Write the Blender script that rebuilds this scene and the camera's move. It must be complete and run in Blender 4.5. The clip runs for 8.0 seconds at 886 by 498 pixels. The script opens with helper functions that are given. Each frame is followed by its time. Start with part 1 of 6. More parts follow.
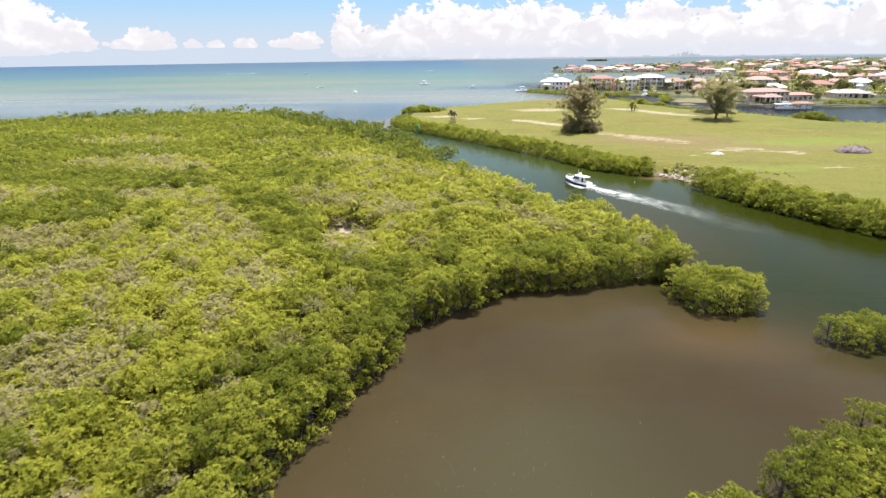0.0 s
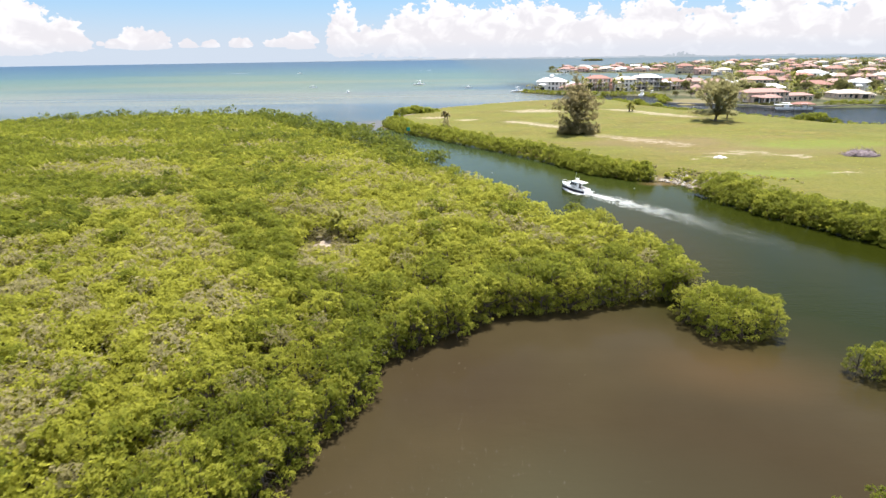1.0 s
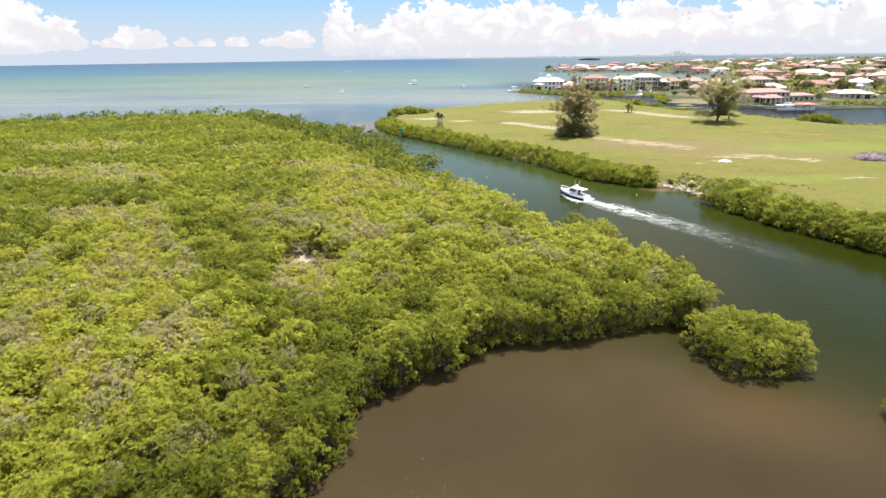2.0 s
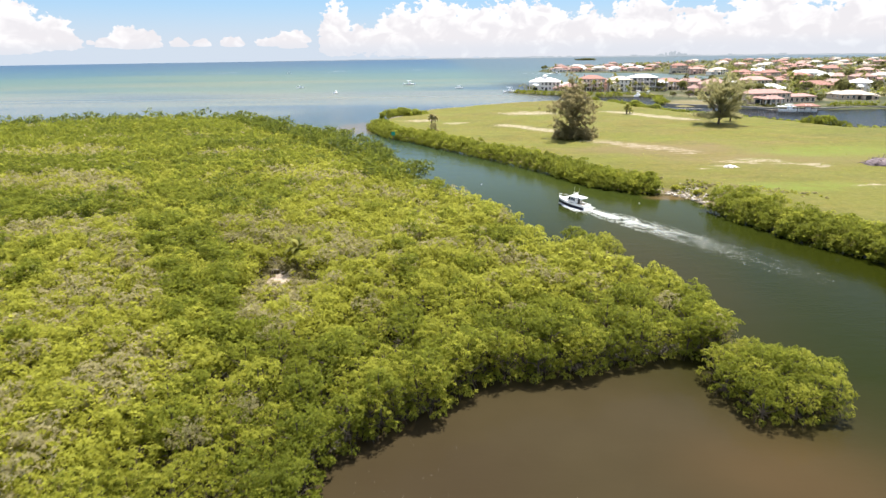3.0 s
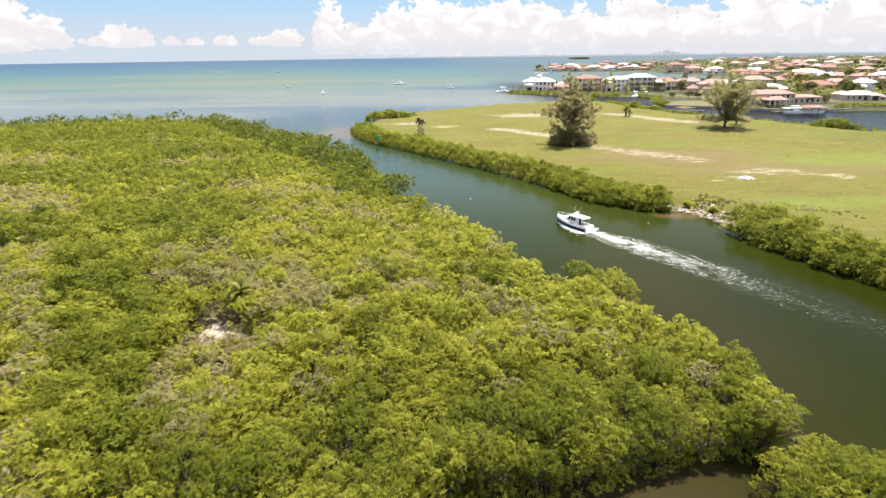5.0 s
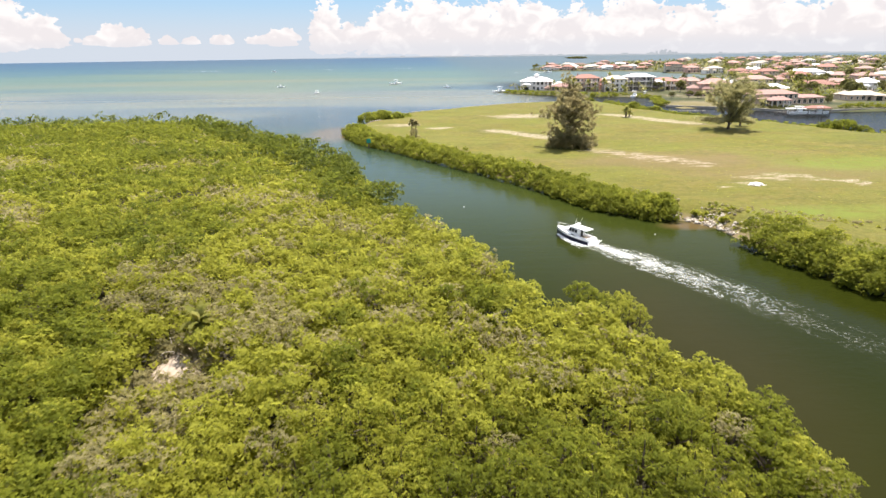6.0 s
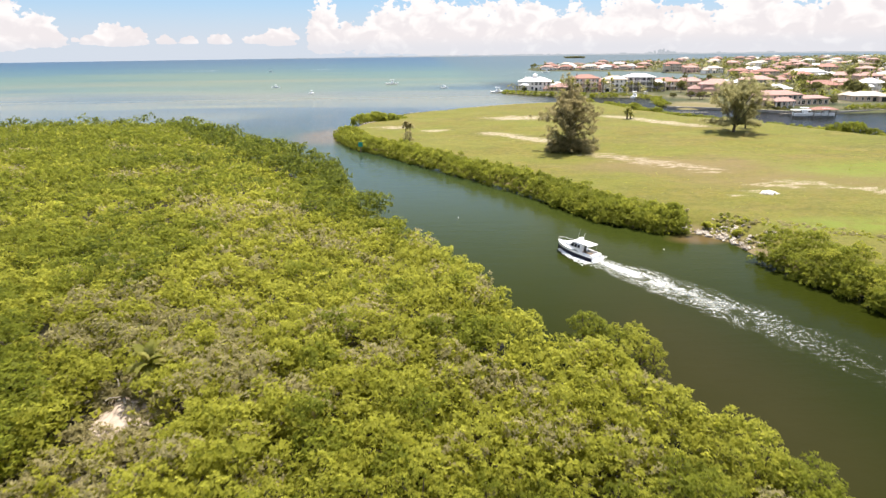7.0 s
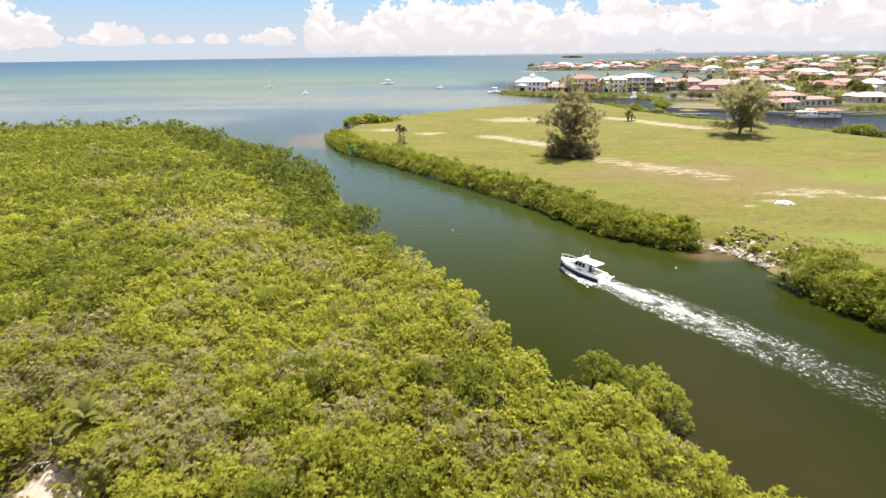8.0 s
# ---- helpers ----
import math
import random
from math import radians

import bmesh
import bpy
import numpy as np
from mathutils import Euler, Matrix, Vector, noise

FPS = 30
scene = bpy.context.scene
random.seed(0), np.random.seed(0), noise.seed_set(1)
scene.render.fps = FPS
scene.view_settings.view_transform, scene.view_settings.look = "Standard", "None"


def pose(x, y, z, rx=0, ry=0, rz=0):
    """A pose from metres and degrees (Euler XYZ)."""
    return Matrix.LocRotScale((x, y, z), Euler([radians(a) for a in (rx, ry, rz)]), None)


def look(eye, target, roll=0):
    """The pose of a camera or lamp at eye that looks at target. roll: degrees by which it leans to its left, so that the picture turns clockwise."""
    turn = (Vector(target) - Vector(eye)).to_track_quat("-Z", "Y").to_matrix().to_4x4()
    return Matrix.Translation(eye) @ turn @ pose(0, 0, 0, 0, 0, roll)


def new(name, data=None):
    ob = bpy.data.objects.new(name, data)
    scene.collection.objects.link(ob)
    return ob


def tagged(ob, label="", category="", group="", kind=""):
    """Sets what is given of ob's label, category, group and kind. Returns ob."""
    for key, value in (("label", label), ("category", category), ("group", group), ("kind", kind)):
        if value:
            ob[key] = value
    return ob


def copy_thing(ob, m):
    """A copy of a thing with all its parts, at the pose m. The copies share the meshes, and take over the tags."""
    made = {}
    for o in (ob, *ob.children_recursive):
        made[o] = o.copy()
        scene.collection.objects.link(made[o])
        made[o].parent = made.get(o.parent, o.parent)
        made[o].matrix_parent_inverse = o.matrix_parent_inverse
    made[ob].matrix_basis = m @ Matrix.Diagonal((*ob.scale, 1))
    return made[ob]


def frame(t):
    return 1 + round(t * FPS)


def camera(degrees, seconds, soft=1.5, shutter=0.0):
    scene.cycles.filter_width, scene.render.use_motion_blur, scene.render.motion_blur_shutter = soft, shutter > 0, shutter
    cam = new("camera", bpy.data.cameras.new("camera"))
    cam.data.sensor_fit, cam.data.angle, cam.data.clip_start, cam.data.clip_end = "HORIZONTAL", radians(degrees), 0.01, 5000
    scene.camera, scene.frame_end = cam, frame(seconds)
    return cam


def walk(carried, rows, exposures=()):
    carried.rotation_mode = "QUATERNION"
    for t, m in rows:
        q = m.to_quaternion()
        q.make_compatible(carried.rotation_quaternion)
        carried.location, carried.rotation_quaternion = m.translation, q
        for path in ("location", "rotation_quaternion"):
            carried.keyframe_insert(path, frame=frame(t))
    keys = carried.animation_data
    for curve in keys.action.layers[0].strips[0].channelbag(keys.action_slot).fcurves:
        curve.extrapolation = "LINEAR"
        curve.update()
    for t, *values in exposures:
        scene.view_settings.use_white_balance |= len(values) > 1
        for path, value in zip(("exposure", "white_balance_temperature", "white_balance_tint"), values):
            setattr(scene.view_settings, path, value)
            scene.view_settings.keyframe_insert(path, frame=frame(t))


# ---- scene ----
cam = camera(73.5, 8.0, soft=1.4, shutter=0.45)
PATH = [
    (0, (0.339, -0.126, 32.194), (0.325, 1.776, 31.575), -0.8),
    (0.5, (1.036, 3.965, 32.175), (1.028, 5.867, 31.555), -0.8),
    (1, (1.71, 8.05, 32.122), (1.709, 9.952, 31.502), -0.79),
    (1.5, (2.341, 12.12, 32.101), (2.345, 14.021, 31.479), -0.78),
    (3, (4.026, 24.585, 32.173), (4.048, 26.485, 31.551), -0.75),
    (3.5, (4.725, 28.821, 32.217), (4.752, 30.721, 31.593), -0.75),
    (4, (5.395, 33.108, 32.25), (5.425, 35.008, 31.626), -0.75),
    (4.5, (6.049, 37.417, 32.27), (6.084, 39.317, 31.645), -0.74),
    (6, (7.972, 50.386, 32.089), (8.022, 52.284, 31.461), -0.72),
    (6.5, (8.684, 54.752, 32.071), (8.737, 56.65, 31.442), -0.71),
    (7, (9.323, 59.034, 32.162), (9.379, 60.931, 31.533), -0.7),
    (7.5, (9.89, 63.388, 32.296), (9.95, 65.285, 31.666), -0.7),
    (8, (10.384, 67.805, 32.389), (10.449, 69.702, 31.758), -0.7),
]
walk(cam, [(t, look(eye, target, roll)) for t, eye, target, roll in PATH], exposures=[(0, 1.3, 6430, 13), (3, 1.3, 6500, 12), (4.5, 1.3, 6600, 12.5), (6.2, 1.28, 6760, 14), (8, 1.28, 6740, 14)])

# ---- light ----
TO_SUN = Vector((0.2, 0.31, 0.93)).normalized()
sun = new("sun", bpy.data.lights.new("sun", "SUN"))
sun.data.energy, sun.data.angle, sun.data.color = 5.0, radians(0.53), (1.0, 0.95, 0.865)
sun.rotation_euler = TO_SUN.to_track_quat("Z", "Y").to_euler()


# ---- node helpers ----
class Nodes:
    """Short hand for building a node tree."""

    def __init__(self, tree):
        self.tree = tree
        tree.nodes.clear()

    def add(self, kind):
        return self.tree.nodes.new(kind)

    def put(self, socket, value):
        if isinstance(value, bpy.types.NodeSocket):
            self.tree.links.new(value, socket)
        elif isinstance(value, (tuple, list)) and len(value) == 3 and socket.type == "RGBA":
            socket.default_value = (*value, 1)
        else:
            socket.default_value = value

    def math(self, op, a, b=0.0, c=0.0):
        n = self.add("ShaderNodeMath")
        n.operation = op
        for s, v in zip(n.inputs, (a, b, c)):
            self.put(s, v)
        return n.outputs[0]

    def step(self, value, low, high, out_low=0.0, out_high=1.0):
        n = self.add("ShaderNodeMapRange")
        n.interpolation_type = "SMOOTHSTEP"
        for s, v in zip(n.inputs, (value, low, high, out_low, out_high)):
            self.put(s, v)
        return n.outputs[0]

    def mix(self, factor, a, b):
        n = self.add("ShaderNodeMix")
        n.data_type = "RGBA"
        self.put(n.inputs["Factor"], factor)
        self.put(n.inputs[6], a)
        self.put(n.inputs[7], b)
        return n.outputs[2]

    def vector(self, x, y, z):
        n = self.add("ShaderNodeCombineXYZ")
        for s, v in zip(n.inputs, (x, y, z)):
            self.put(s, v)
        return n.outputs[0]

    def split(self, v):
        n = self.add("ShaderNodeSeparateXYZ")
        self.put(n.inputs[0], v)
        return n.outputs

    def scaled(self, v, factors):
        n = self.add("ShaderNodeVectorMath")
        n.operation = "MULTIPLY"
        self.put(n.inputs[0], v)
        n.inputs[1].default_value = factors
        return n.outputs[0]

    def noise(self, v, scale, detail=4.0, rough=0.55, warp=0.0):
        n = self.add("ShaderNodeTexNoise")
        if v is not None:
            self.put(n.inputs["Vector"], v)
        for key, value in (("Scale", scale), ("Detail", detail), ("Roughness", rough), ("Distortion", warp)):
            n.inputs[key].default_value = value
        return n.outputs[0]

    def ramp(self, value, stops):
        n = self.add("ShaderNodeValToRGB")
        e = n.color_ramp.elements
        while len(e) < len(stops):
            e.new(0.5)
        for el, (at, colour) in zip(e, stops):
            el.position, el.color = at, (*colour, 1)
        self.put(n.inputs[0], value)
        return n.outputs[0]

    def bump(self, height, strength, distance, normal=None):
        n = self.add("ShaderNodeBump")
        self.put(n.inputs["Height"], height)
        n.inputs["Strength"].default_value, n.inputs["Distance"].default_value = strength, distance
        if normal is not None:
            self.put(n.inputs["Normal"], normal)
        return n.outputs[0]

    def principled(self, colour, rough, normal=None, metal=0.0, spec=0.5, ior=1.5):
        n = self.add("ShaderNodeBsdfPrincipled")
        self.put(n.inputs["Base Color"], colour)
        self.put(n.inputs["Roughness"], rough)
        self.put(n.inputs["Metallic"], metal)
        self.put(n.inputs["Specular IOR Level"], spec)
        n.inputs["IOR"].default_value = ior
        if normal is not None:
            self.put(n.inputs["Normal"], normal)
        return n.outputs[0]

    def blend(self, factor, a, b):
        n = self.add("ShaderNodeMixShader")
        self.put(n.inputs[0], factor)
        self.put(n.inputs[1], a)
        self.put(n.inputs[2], b)
        return n.outputs[0]

    def finish(self, shader, world=False):
        out = self.add("ShaderNodeOutputWorld" if world else "ShaderNodeOutputMaterial")
        self.put(out.inputs["Surface"], shader)


def material(name):
    m = bpy.data.materials.new(name)
    m.use_nodes = True
    return m, Nodes(m.node_tree)


# ---- sky: clear blue with a cumulus bank over the far shore ----
world = bpy.data.worlds.new("sky")
scene.world = world
world.use_nodes = True
k = Nodes(world.node_tree)
sky = k.add("ShaderNodeTexSky")
sky.sky_type, sky.sun_disc = "NISHITA", False
sky.sun_elevation = math.asin(TO_SUN.z)
sky.sun_rotation = math.atan2(TO_SUN.x, TO_SUN.y)
sky.air_density, sky.dust_density, sky.ozone_density = 1.0, 0.25, 2.0
way = k.add("ShaderNodeTexCoord").outputs["Generated"]
dx, dy, dz = k.split(way)
azim = k.math("MULTIPLY", k.math("ARCTAN2", dx, dy), 57.2958)
elev = k.math("MULTIPLY", k.math("ARCSINE", dz), 57.2958)
plane = k.vector(azim, k.math("MULTIPLY", elev, 1.35), 0.0)
puffs = k.noise(plane, 0.62, 6.0, 0.55)
small = k.noise(plane, 1.9, 4.0, 0.5)
# cloud bodies: azimuth, base elevation, half width, height (degrees)
CLOUDS = [(-41.0, 1.0, 6.5, 6.2), (-35.2, 1.0, 5.4, 3.9), (-31.2, 1.0, 2.3, 2.3), (-28.4, 1.15, 0.35, 0.35), (-25.4, 1.0, 2.2, 1.55), (-27.0, 1.0, 1.2, 0.85), (-21.9, 1.0, 0.8, 0.75), (-20.1, 1.0, 0.8, 0.55), (-17.7, 1.0, 1.1, 0.8), (-13.5, 1.0, 2.5, 0.8),
          (-12.5, 0.9, 1.5, 1.4), (-8.7, 0.6, 1.6, 4.3), (-6.4, 0.6, 2.1, 2.1), (-2.9, 0.6, 2.9, 3.6), (0.3, 0.5, 3.0, 4.6), (4.0, 0.4, 3.4, 4.1), (8.4, 0.4, 5.0, 4.5), (13.6, 0.3, 3.6, 3.5), (18.4, 0.2, 4.6, 4.4), (23.0, 0.1, 3.4, 3.6), (28.2, 0.1, 5.2, 4.7), (36.0, 0.0, 6.5, 5.0), (15.5, 0.2, 24.0, 3.2)]
body = None
for a, base, half, tall in CLOUDS:
    u = k.math("DIVIDE", k.math("SUBTRACT", azim, a), half)
    v = k.math("DIVIDE", k.math("SUBTRACT", elev, base), tall)
    low = k.math("MULTIPLY", k.math("MINIMUM", v, 0.0), 6.0)
    v = k.math("ADD", k.math("MAXIMUM", v, 0.0), low)
    r = k.math("SQRT", k.math("ADD", k.math("MULTIPLY", u, u), k.math("MULTIPLY", v, v)))
    d = k.math("SUBTRACT", 1.0, r)
    body = d if body is None else k.math("MAXIMUM", body, d)
ragged = k.math("ADD", k.math("MULTIPLY", k.math("SUBTRACT", puffs, 0.5), 0.95), k.math("MULTIPLY", k.math("SUBTRACT", small, 0.5), 0.7))
edge = k.math("ADD", body, k.math("MULTIPLY", ragged, k.step(body, 0.2, 0.5, 1.0, 0.25)))
cover = k.step(edge, 0.0, 0.1)
roll = k.math("ADD", k.noise(plane, 0.55, 3.0, 0.5, 0.6), k.math("MULTIPLY", k.math("SUBTRACT", elev, 2.6), 0.075))
roll = k.math("ADD", roll, k.math("MULTIPLY", k.math("SUBTRACT", small, 0.5), 0.16))
shade = k.step(roll, 0.36, 0.62)
white = k.mix(shade, (2.74, 2.7, 2.78), (3.25, 3.22, 3.22))
low_sky = k.step(elev, 14.0, 6.0)
clear = k.mix(k.math("MULTIPLY", low_sky, 0.85), sky.outputs[0], (0.68, 1.48, 2.38))
# unseen broken cloud overhead, added to lift and whiten the ambient light
over = k.math("MULTIPLY", k.step(k.noise(way, 2.4, 5.0, 0.6), 0.44, 0.58), k.step(elev, 9.0, 17.0))
clear = k.mix(over, clear, (4.2, 4.2, 4.3))
haze = k.step(elev, 5.6, 0.3)
clear = k.mix(k.math("MULTIPLY", haze, 0.95), clear, (2.1, 2.38, 2.7))
lit = k.mix(k.math("MULTIPLY", cover, k.step(elev, 0.2, 1.6, 0.55, 1.0)), clear, white)
back = k.add("ShaderNodeBackground")
k.put(back.inputs[0], lit)
back.inputs[1].default_value = 0.13
k.finish(back.outputs[0], world=True)


# ---- materials ----
def rough_stuff(name, dark, light, scale=1.0, rough=0.85, bump=0.3, spec=0.3, metal=0.0, fleck=None, per_object=0.12):
    """A surface with variation at two scales; scale is in features a metre."""
    m, n = material(name)
    at = n.add("ShaderNodeTexCoord").outputs["Object"]
    broad, fine = n.noise(at, scale, 3.0), n.noise(at, scale * 9, 5.0, 0.65)
    tone = n.math("ADD", n.math("MULTIPLY", broad, 0.65), n.math("MULTIPLY", fine, 0.35))
    own = n.add("ShaderNodeObjectInfo").outputs["Random"]
    tone = n.math("ADD", tone, n.math("MULTIPLY", n.math("SUBTRACT", own, 0.5), per_object))
    colour = n.ramp(tone, [(0.32, dark), (0.68, light)])
    if fleck:
        colour = n.mix(n.step(fine, 0.62, 0.72), colour, fleck)
    n.finish(n.principled(colour, rough, n.bump(fine, bump, 0.05), metal, spec))
    return m


def leaf_stuff(name, low, high, tip, glow=0.64, patch=0.11, rough=0.6):
    """Leaves: tint by leaf, by crown and by stand; some light passes through."""
    m, n = material(name)
    geo = n.add("ShaderNodeNewGeometry")
    spot = geo.outputs["Position"]
    leaf = geo.outputs["Random Per Island"]
    own = n.add("ShaderNodeObjectInfo").outputs["Random"]
    stand = n.noise(spot, patch * 0.35, 3.0, 0.6)
    cell = n.noise(spot, 0.45, 2.0, 0.5)
    tone = n.math("ADD", n.math("MULTIPLY", stand, 1.1), n.math("MULTIPLY", cell, 0.75))
    tone = n.math("ADD", tone, n.math("MULTIPLY", leaf, 0.2))
    tone = n.math("ADD", tone, n.math("MULTIPLY", own, 0.18))
    gap_speckle = n.noise(spot, 6.0, 3.0, 0.7)
    bunch = n.add("ShaderNodeAttribute")
    bunch.attribute_name = "outward"
    turned = n.add("ShaderNodeVectorTransform")
    turned.vector_type, turned.convert_from, turned.convert_to = "VECTOR", "OBJECT", "WORLD"
    n.put(turned.inputs[0], bunch.outputs["Vector"])
    lean = n.add("ShaderNodeVectorMath")
    lean.operation = "MULTIPLY_ADD"
    n.put(lean.inputs[0], turned.outputs[0])
    lean.inputs[1].default_value = (1.7, 1.7, 1.7)
    n.put(lean.inputs[2], geo.outputs["Normal"])
    unit = n.add("ShaderNodeVectorMath")
    unit.operation = "NORMALIZE"
    n.put(unit.inputs[0], lean.outputs[0])
    facing = unit.outputs[0]
    # speckle puts the pattern of bright leaves and shaded gaps into the colour
    tone = n.math("ADD", tone, n.math("MULTIPLY", n.math("SUBTRACT", gap_speckle, 0.5), 0.5))
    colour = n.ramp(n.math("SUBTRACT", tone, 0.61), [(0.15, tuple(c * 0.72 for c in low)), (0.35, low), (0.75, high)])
    colour = n.mix(n.step(leaf, 0.84, 0.97, 0.0, 0.45), colour, tip)
    front = n.principled(colour, rough, n.bump(gap_speckle, 0.3, 0.1, facing), 0.0, 0.1)
    through_leaf = n.add("ShaderNodeBsdfTranslucent")
    n.put(through_leaf.inputs[0], n.mix(0.4, colour, tip))
    n.finish(n.blend(glow, front, through_leaf.outputs[0]))
    return m


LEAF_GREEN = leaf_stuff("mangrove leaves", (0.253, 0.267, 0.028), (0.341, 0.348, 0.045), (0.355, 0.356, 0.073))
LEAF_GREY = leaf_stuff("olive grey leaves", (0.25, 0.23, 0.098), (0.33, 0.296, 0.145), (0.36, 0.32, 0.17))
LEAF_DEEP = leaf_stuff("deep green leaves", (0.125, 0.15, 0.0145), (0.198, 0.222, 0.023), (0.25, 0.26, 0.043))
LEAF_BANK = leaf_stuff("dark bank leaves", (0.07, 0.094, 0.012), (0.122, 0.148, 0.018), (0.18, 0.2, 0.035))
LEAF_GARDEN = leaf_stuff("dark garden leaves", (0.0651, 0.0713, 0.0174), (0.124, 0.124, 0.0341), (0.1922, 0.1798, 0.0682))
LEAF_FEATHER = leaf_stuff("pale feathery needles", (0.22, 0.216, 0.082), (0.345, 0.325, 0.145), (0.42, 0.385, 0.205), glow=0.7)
# the mangrove green toned down for the shade inside the crowns
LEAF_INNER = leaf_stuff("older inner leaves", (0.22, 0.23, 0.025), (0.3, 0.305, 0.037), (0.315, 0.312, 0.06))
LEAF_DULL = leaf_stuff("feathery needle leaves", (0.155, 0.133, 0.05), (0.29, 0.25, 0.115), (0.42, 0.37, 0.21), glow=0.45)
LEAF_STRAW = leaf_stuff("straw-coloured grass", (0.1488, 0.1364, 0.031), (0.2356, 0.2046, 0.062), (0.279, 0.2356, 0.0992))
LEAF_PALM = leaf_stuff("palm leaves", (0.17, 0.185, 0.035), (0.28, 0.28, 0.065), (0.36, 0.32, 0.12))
BARK = rough_stuff("grey brown bark", (0.0448, 0.0336, 0.0224), (0.1344, 0.1064, 0.0784), 1.2, 0.9, 0.6)
DEAD = rough_stuff("bleached dead wood", (0.2352, 0.2016, 0.1624), (0.3696, 0.336, 0.2912), 1.5, 0.85, 0.5)
MUD = rough_stuff("dark mud and leaf litter", (0.0168, 0.0146, 0.009), (0.056, 0.0476, 0.028), 0.4, 0.8, 0.5)
SAND = rough_stuff("pale sand", (0.23, 0.187, 0.145), (0.42, 0.355, 0.29), 0.7, 0.95, 0.4)
RUBBLE = rough_stuff("bright white rubble", (0.612, 0.5695, 0.527), (0.748, 0.714, 0.6715), 0.8, 0.9, 0.4)
ROCK = rough_stuff("pale limestone", (0.18, 0.156, 0.126), (0.4, 0.36, 0.3), 0.8, 0.9, 0.5, per_object=0.5)
GELCOAT = rough_stuff("white gelcoat", (0.8, 0.8, 0.79), (0.88, 0.88, 0.86), 0.6, 0.3, 0.02, 0.5)
NAVY = rough_stuff("navy hull paint", (0.008, 0.009, 0.02), (0.018, 0.02, 0.04), 0.6, 0.35, 0.02, 0.25)
STEEL = rough_stuff("bright steel", (0.55, 0.55, 0.56), (0.7, 0.7, 0.7), 1.0, 0.25, 0.02, 0.5, 1.0)
TEAK = rough_stuff("weathered deck boards", (0.14, 0.1064, 0.0672), (0.2352, 0.1848, 0.1288), 1.2, 0.7, 0.3)
TIMBER = rough_stuff("grey dock timber", (0.112, 0.0952, 0.0728), (0.224, 0.2016, 0.168), 0.8, 0.85, 0.4)
SIGN = rough_stuff("green sign paint", (0.0084, 0.1904, 0.1344), (0.0168, 0.252, 0.1792), 1.0, 0.5, 0.05)
CONCRETE = rough_stuff("seawall concrete", (0.1848, 0.1736, 0.1568), (0.308, 0.2912, 0.2632), 0.3, 0.9, 0.3)
BRUSHWOOD = rough_stuff("purple grey brushwood", (0.1, 0.076, 0.078), (0.27, 0.22, 0.23), 1.0, 0.95, 0.6)
FLECK = rough_stuff("floating leaf litter", (0.168, 0.1456, 0.112), (0.3472, 0.3136, 0.2576), 2.0, 0.8, 0.1)
FOAM_WHITE = rough_stuff("foam", (0.7, 0.72, 0.72), (0.88, 0.89, 0.88), 1.0, 0.8, 0.1)
m_glass, n = material("dark window glass")
n.finish(n.principled((0.02, 0.025, 0.03), 0.06, None, 0.0, 0.6))
GLASS = m_glass

WALLS = {c: rough_stuff(c + " stucco", d, l, 0.3, 0.9, 0.15) for c, d, l in (
    ("white", (0.6808, 0.644, 0.598), (0.8004, 0.7636, 0.7176)), ("cream", (0.4092, 0.3472, 0.2604), (0.496, 0.4278, 0.3348)),
    ("tan", (0.45, 0.345, 0.26), (0.55, 0.44, 0.345)), ("salmon", (0.5, 0.325, 0.26), (0.58, 0.4, 0.33)),
    ("grey", (0.2, 0.185, 0.2), (0.29, 0.275, 0.29)))}


def tile_roof(name, dark, light):
    m, n = material(name)
    at = n.add("ShaderNodeTexCoord").outputs["Object"]
    x, y, z = n.split(at)
    rows = n.math("SINE", n.math("MULTIPLY", z, 36.0))
    fine = n.noise(at, 2.2, 4.0)
    own = n.add("ShaderNodeObjectInfo").outputs["Random"]
    tone = n.math("ADD", n.math("MULTIPLY", fine, 0.7), n.math("MULTIPLY", own, 0.3))
    n.finish(n.principled(n.ramp(tone, [(0.3, dark), (0.7, light)]), 0.8, n.bump(rows, 0.5, 0.05), 0.0, 0.3))
    return m


ROOFS = {c: tile_roof(c + " roof tiles", d, l) for c, d, l in (
    ("red", (0.2, 0.095, 0.07), (0.285, 0.148, 0.115)), ("pink", (0.235, 0.14, 0.115), (0.32, 0.205, 0.175)),
    ("cream", (0.336, 0.282, 0.228), (0.42, 0.366, 0.306)), ("white", (0.594, 0.603, 0.612), (0.738, 0.747, 0.747)),
    ("brown", (0.112, 0.0728, 0.056), (0.1792, 0.1232, 0.0952)))}

# water: brown in the sheltered cove, green in the channel, pale over the sandbars, blue far out
WATER, n = material("tidal water")
spot = n.add("ShaderNodeNewGeometry").outputs["Position"]
px, py, pz = n.split(spot)
wob = n.noise(spot, 0.035, 3.0)
fine = n.noise(spot, 0.15, 3.0)


def blot(cx, cy, rx, ry, soft=0.25, warp=0.5):
    """1 inside an ellipse on the water, falling off unevenly at its rim."""
    u = n.math("DIVIDE", n.math("SUBTRACT", px, cx), rx)
    v = n.math("DIVIDE", n.math("SUBTRACT", py, cy), ry)
    r = n.math("SQRT", n.math("ADD", n.math("MULTIPLY", u, u), n.math("MULTIPLY", v, v)))
    r = n.math("ADD", r, n.math("MULTIPLY", n.math("SUBTRACT", wob, 0.5), warp))
    return n.step(r, 1.0 + soft, 1.0 - soft)


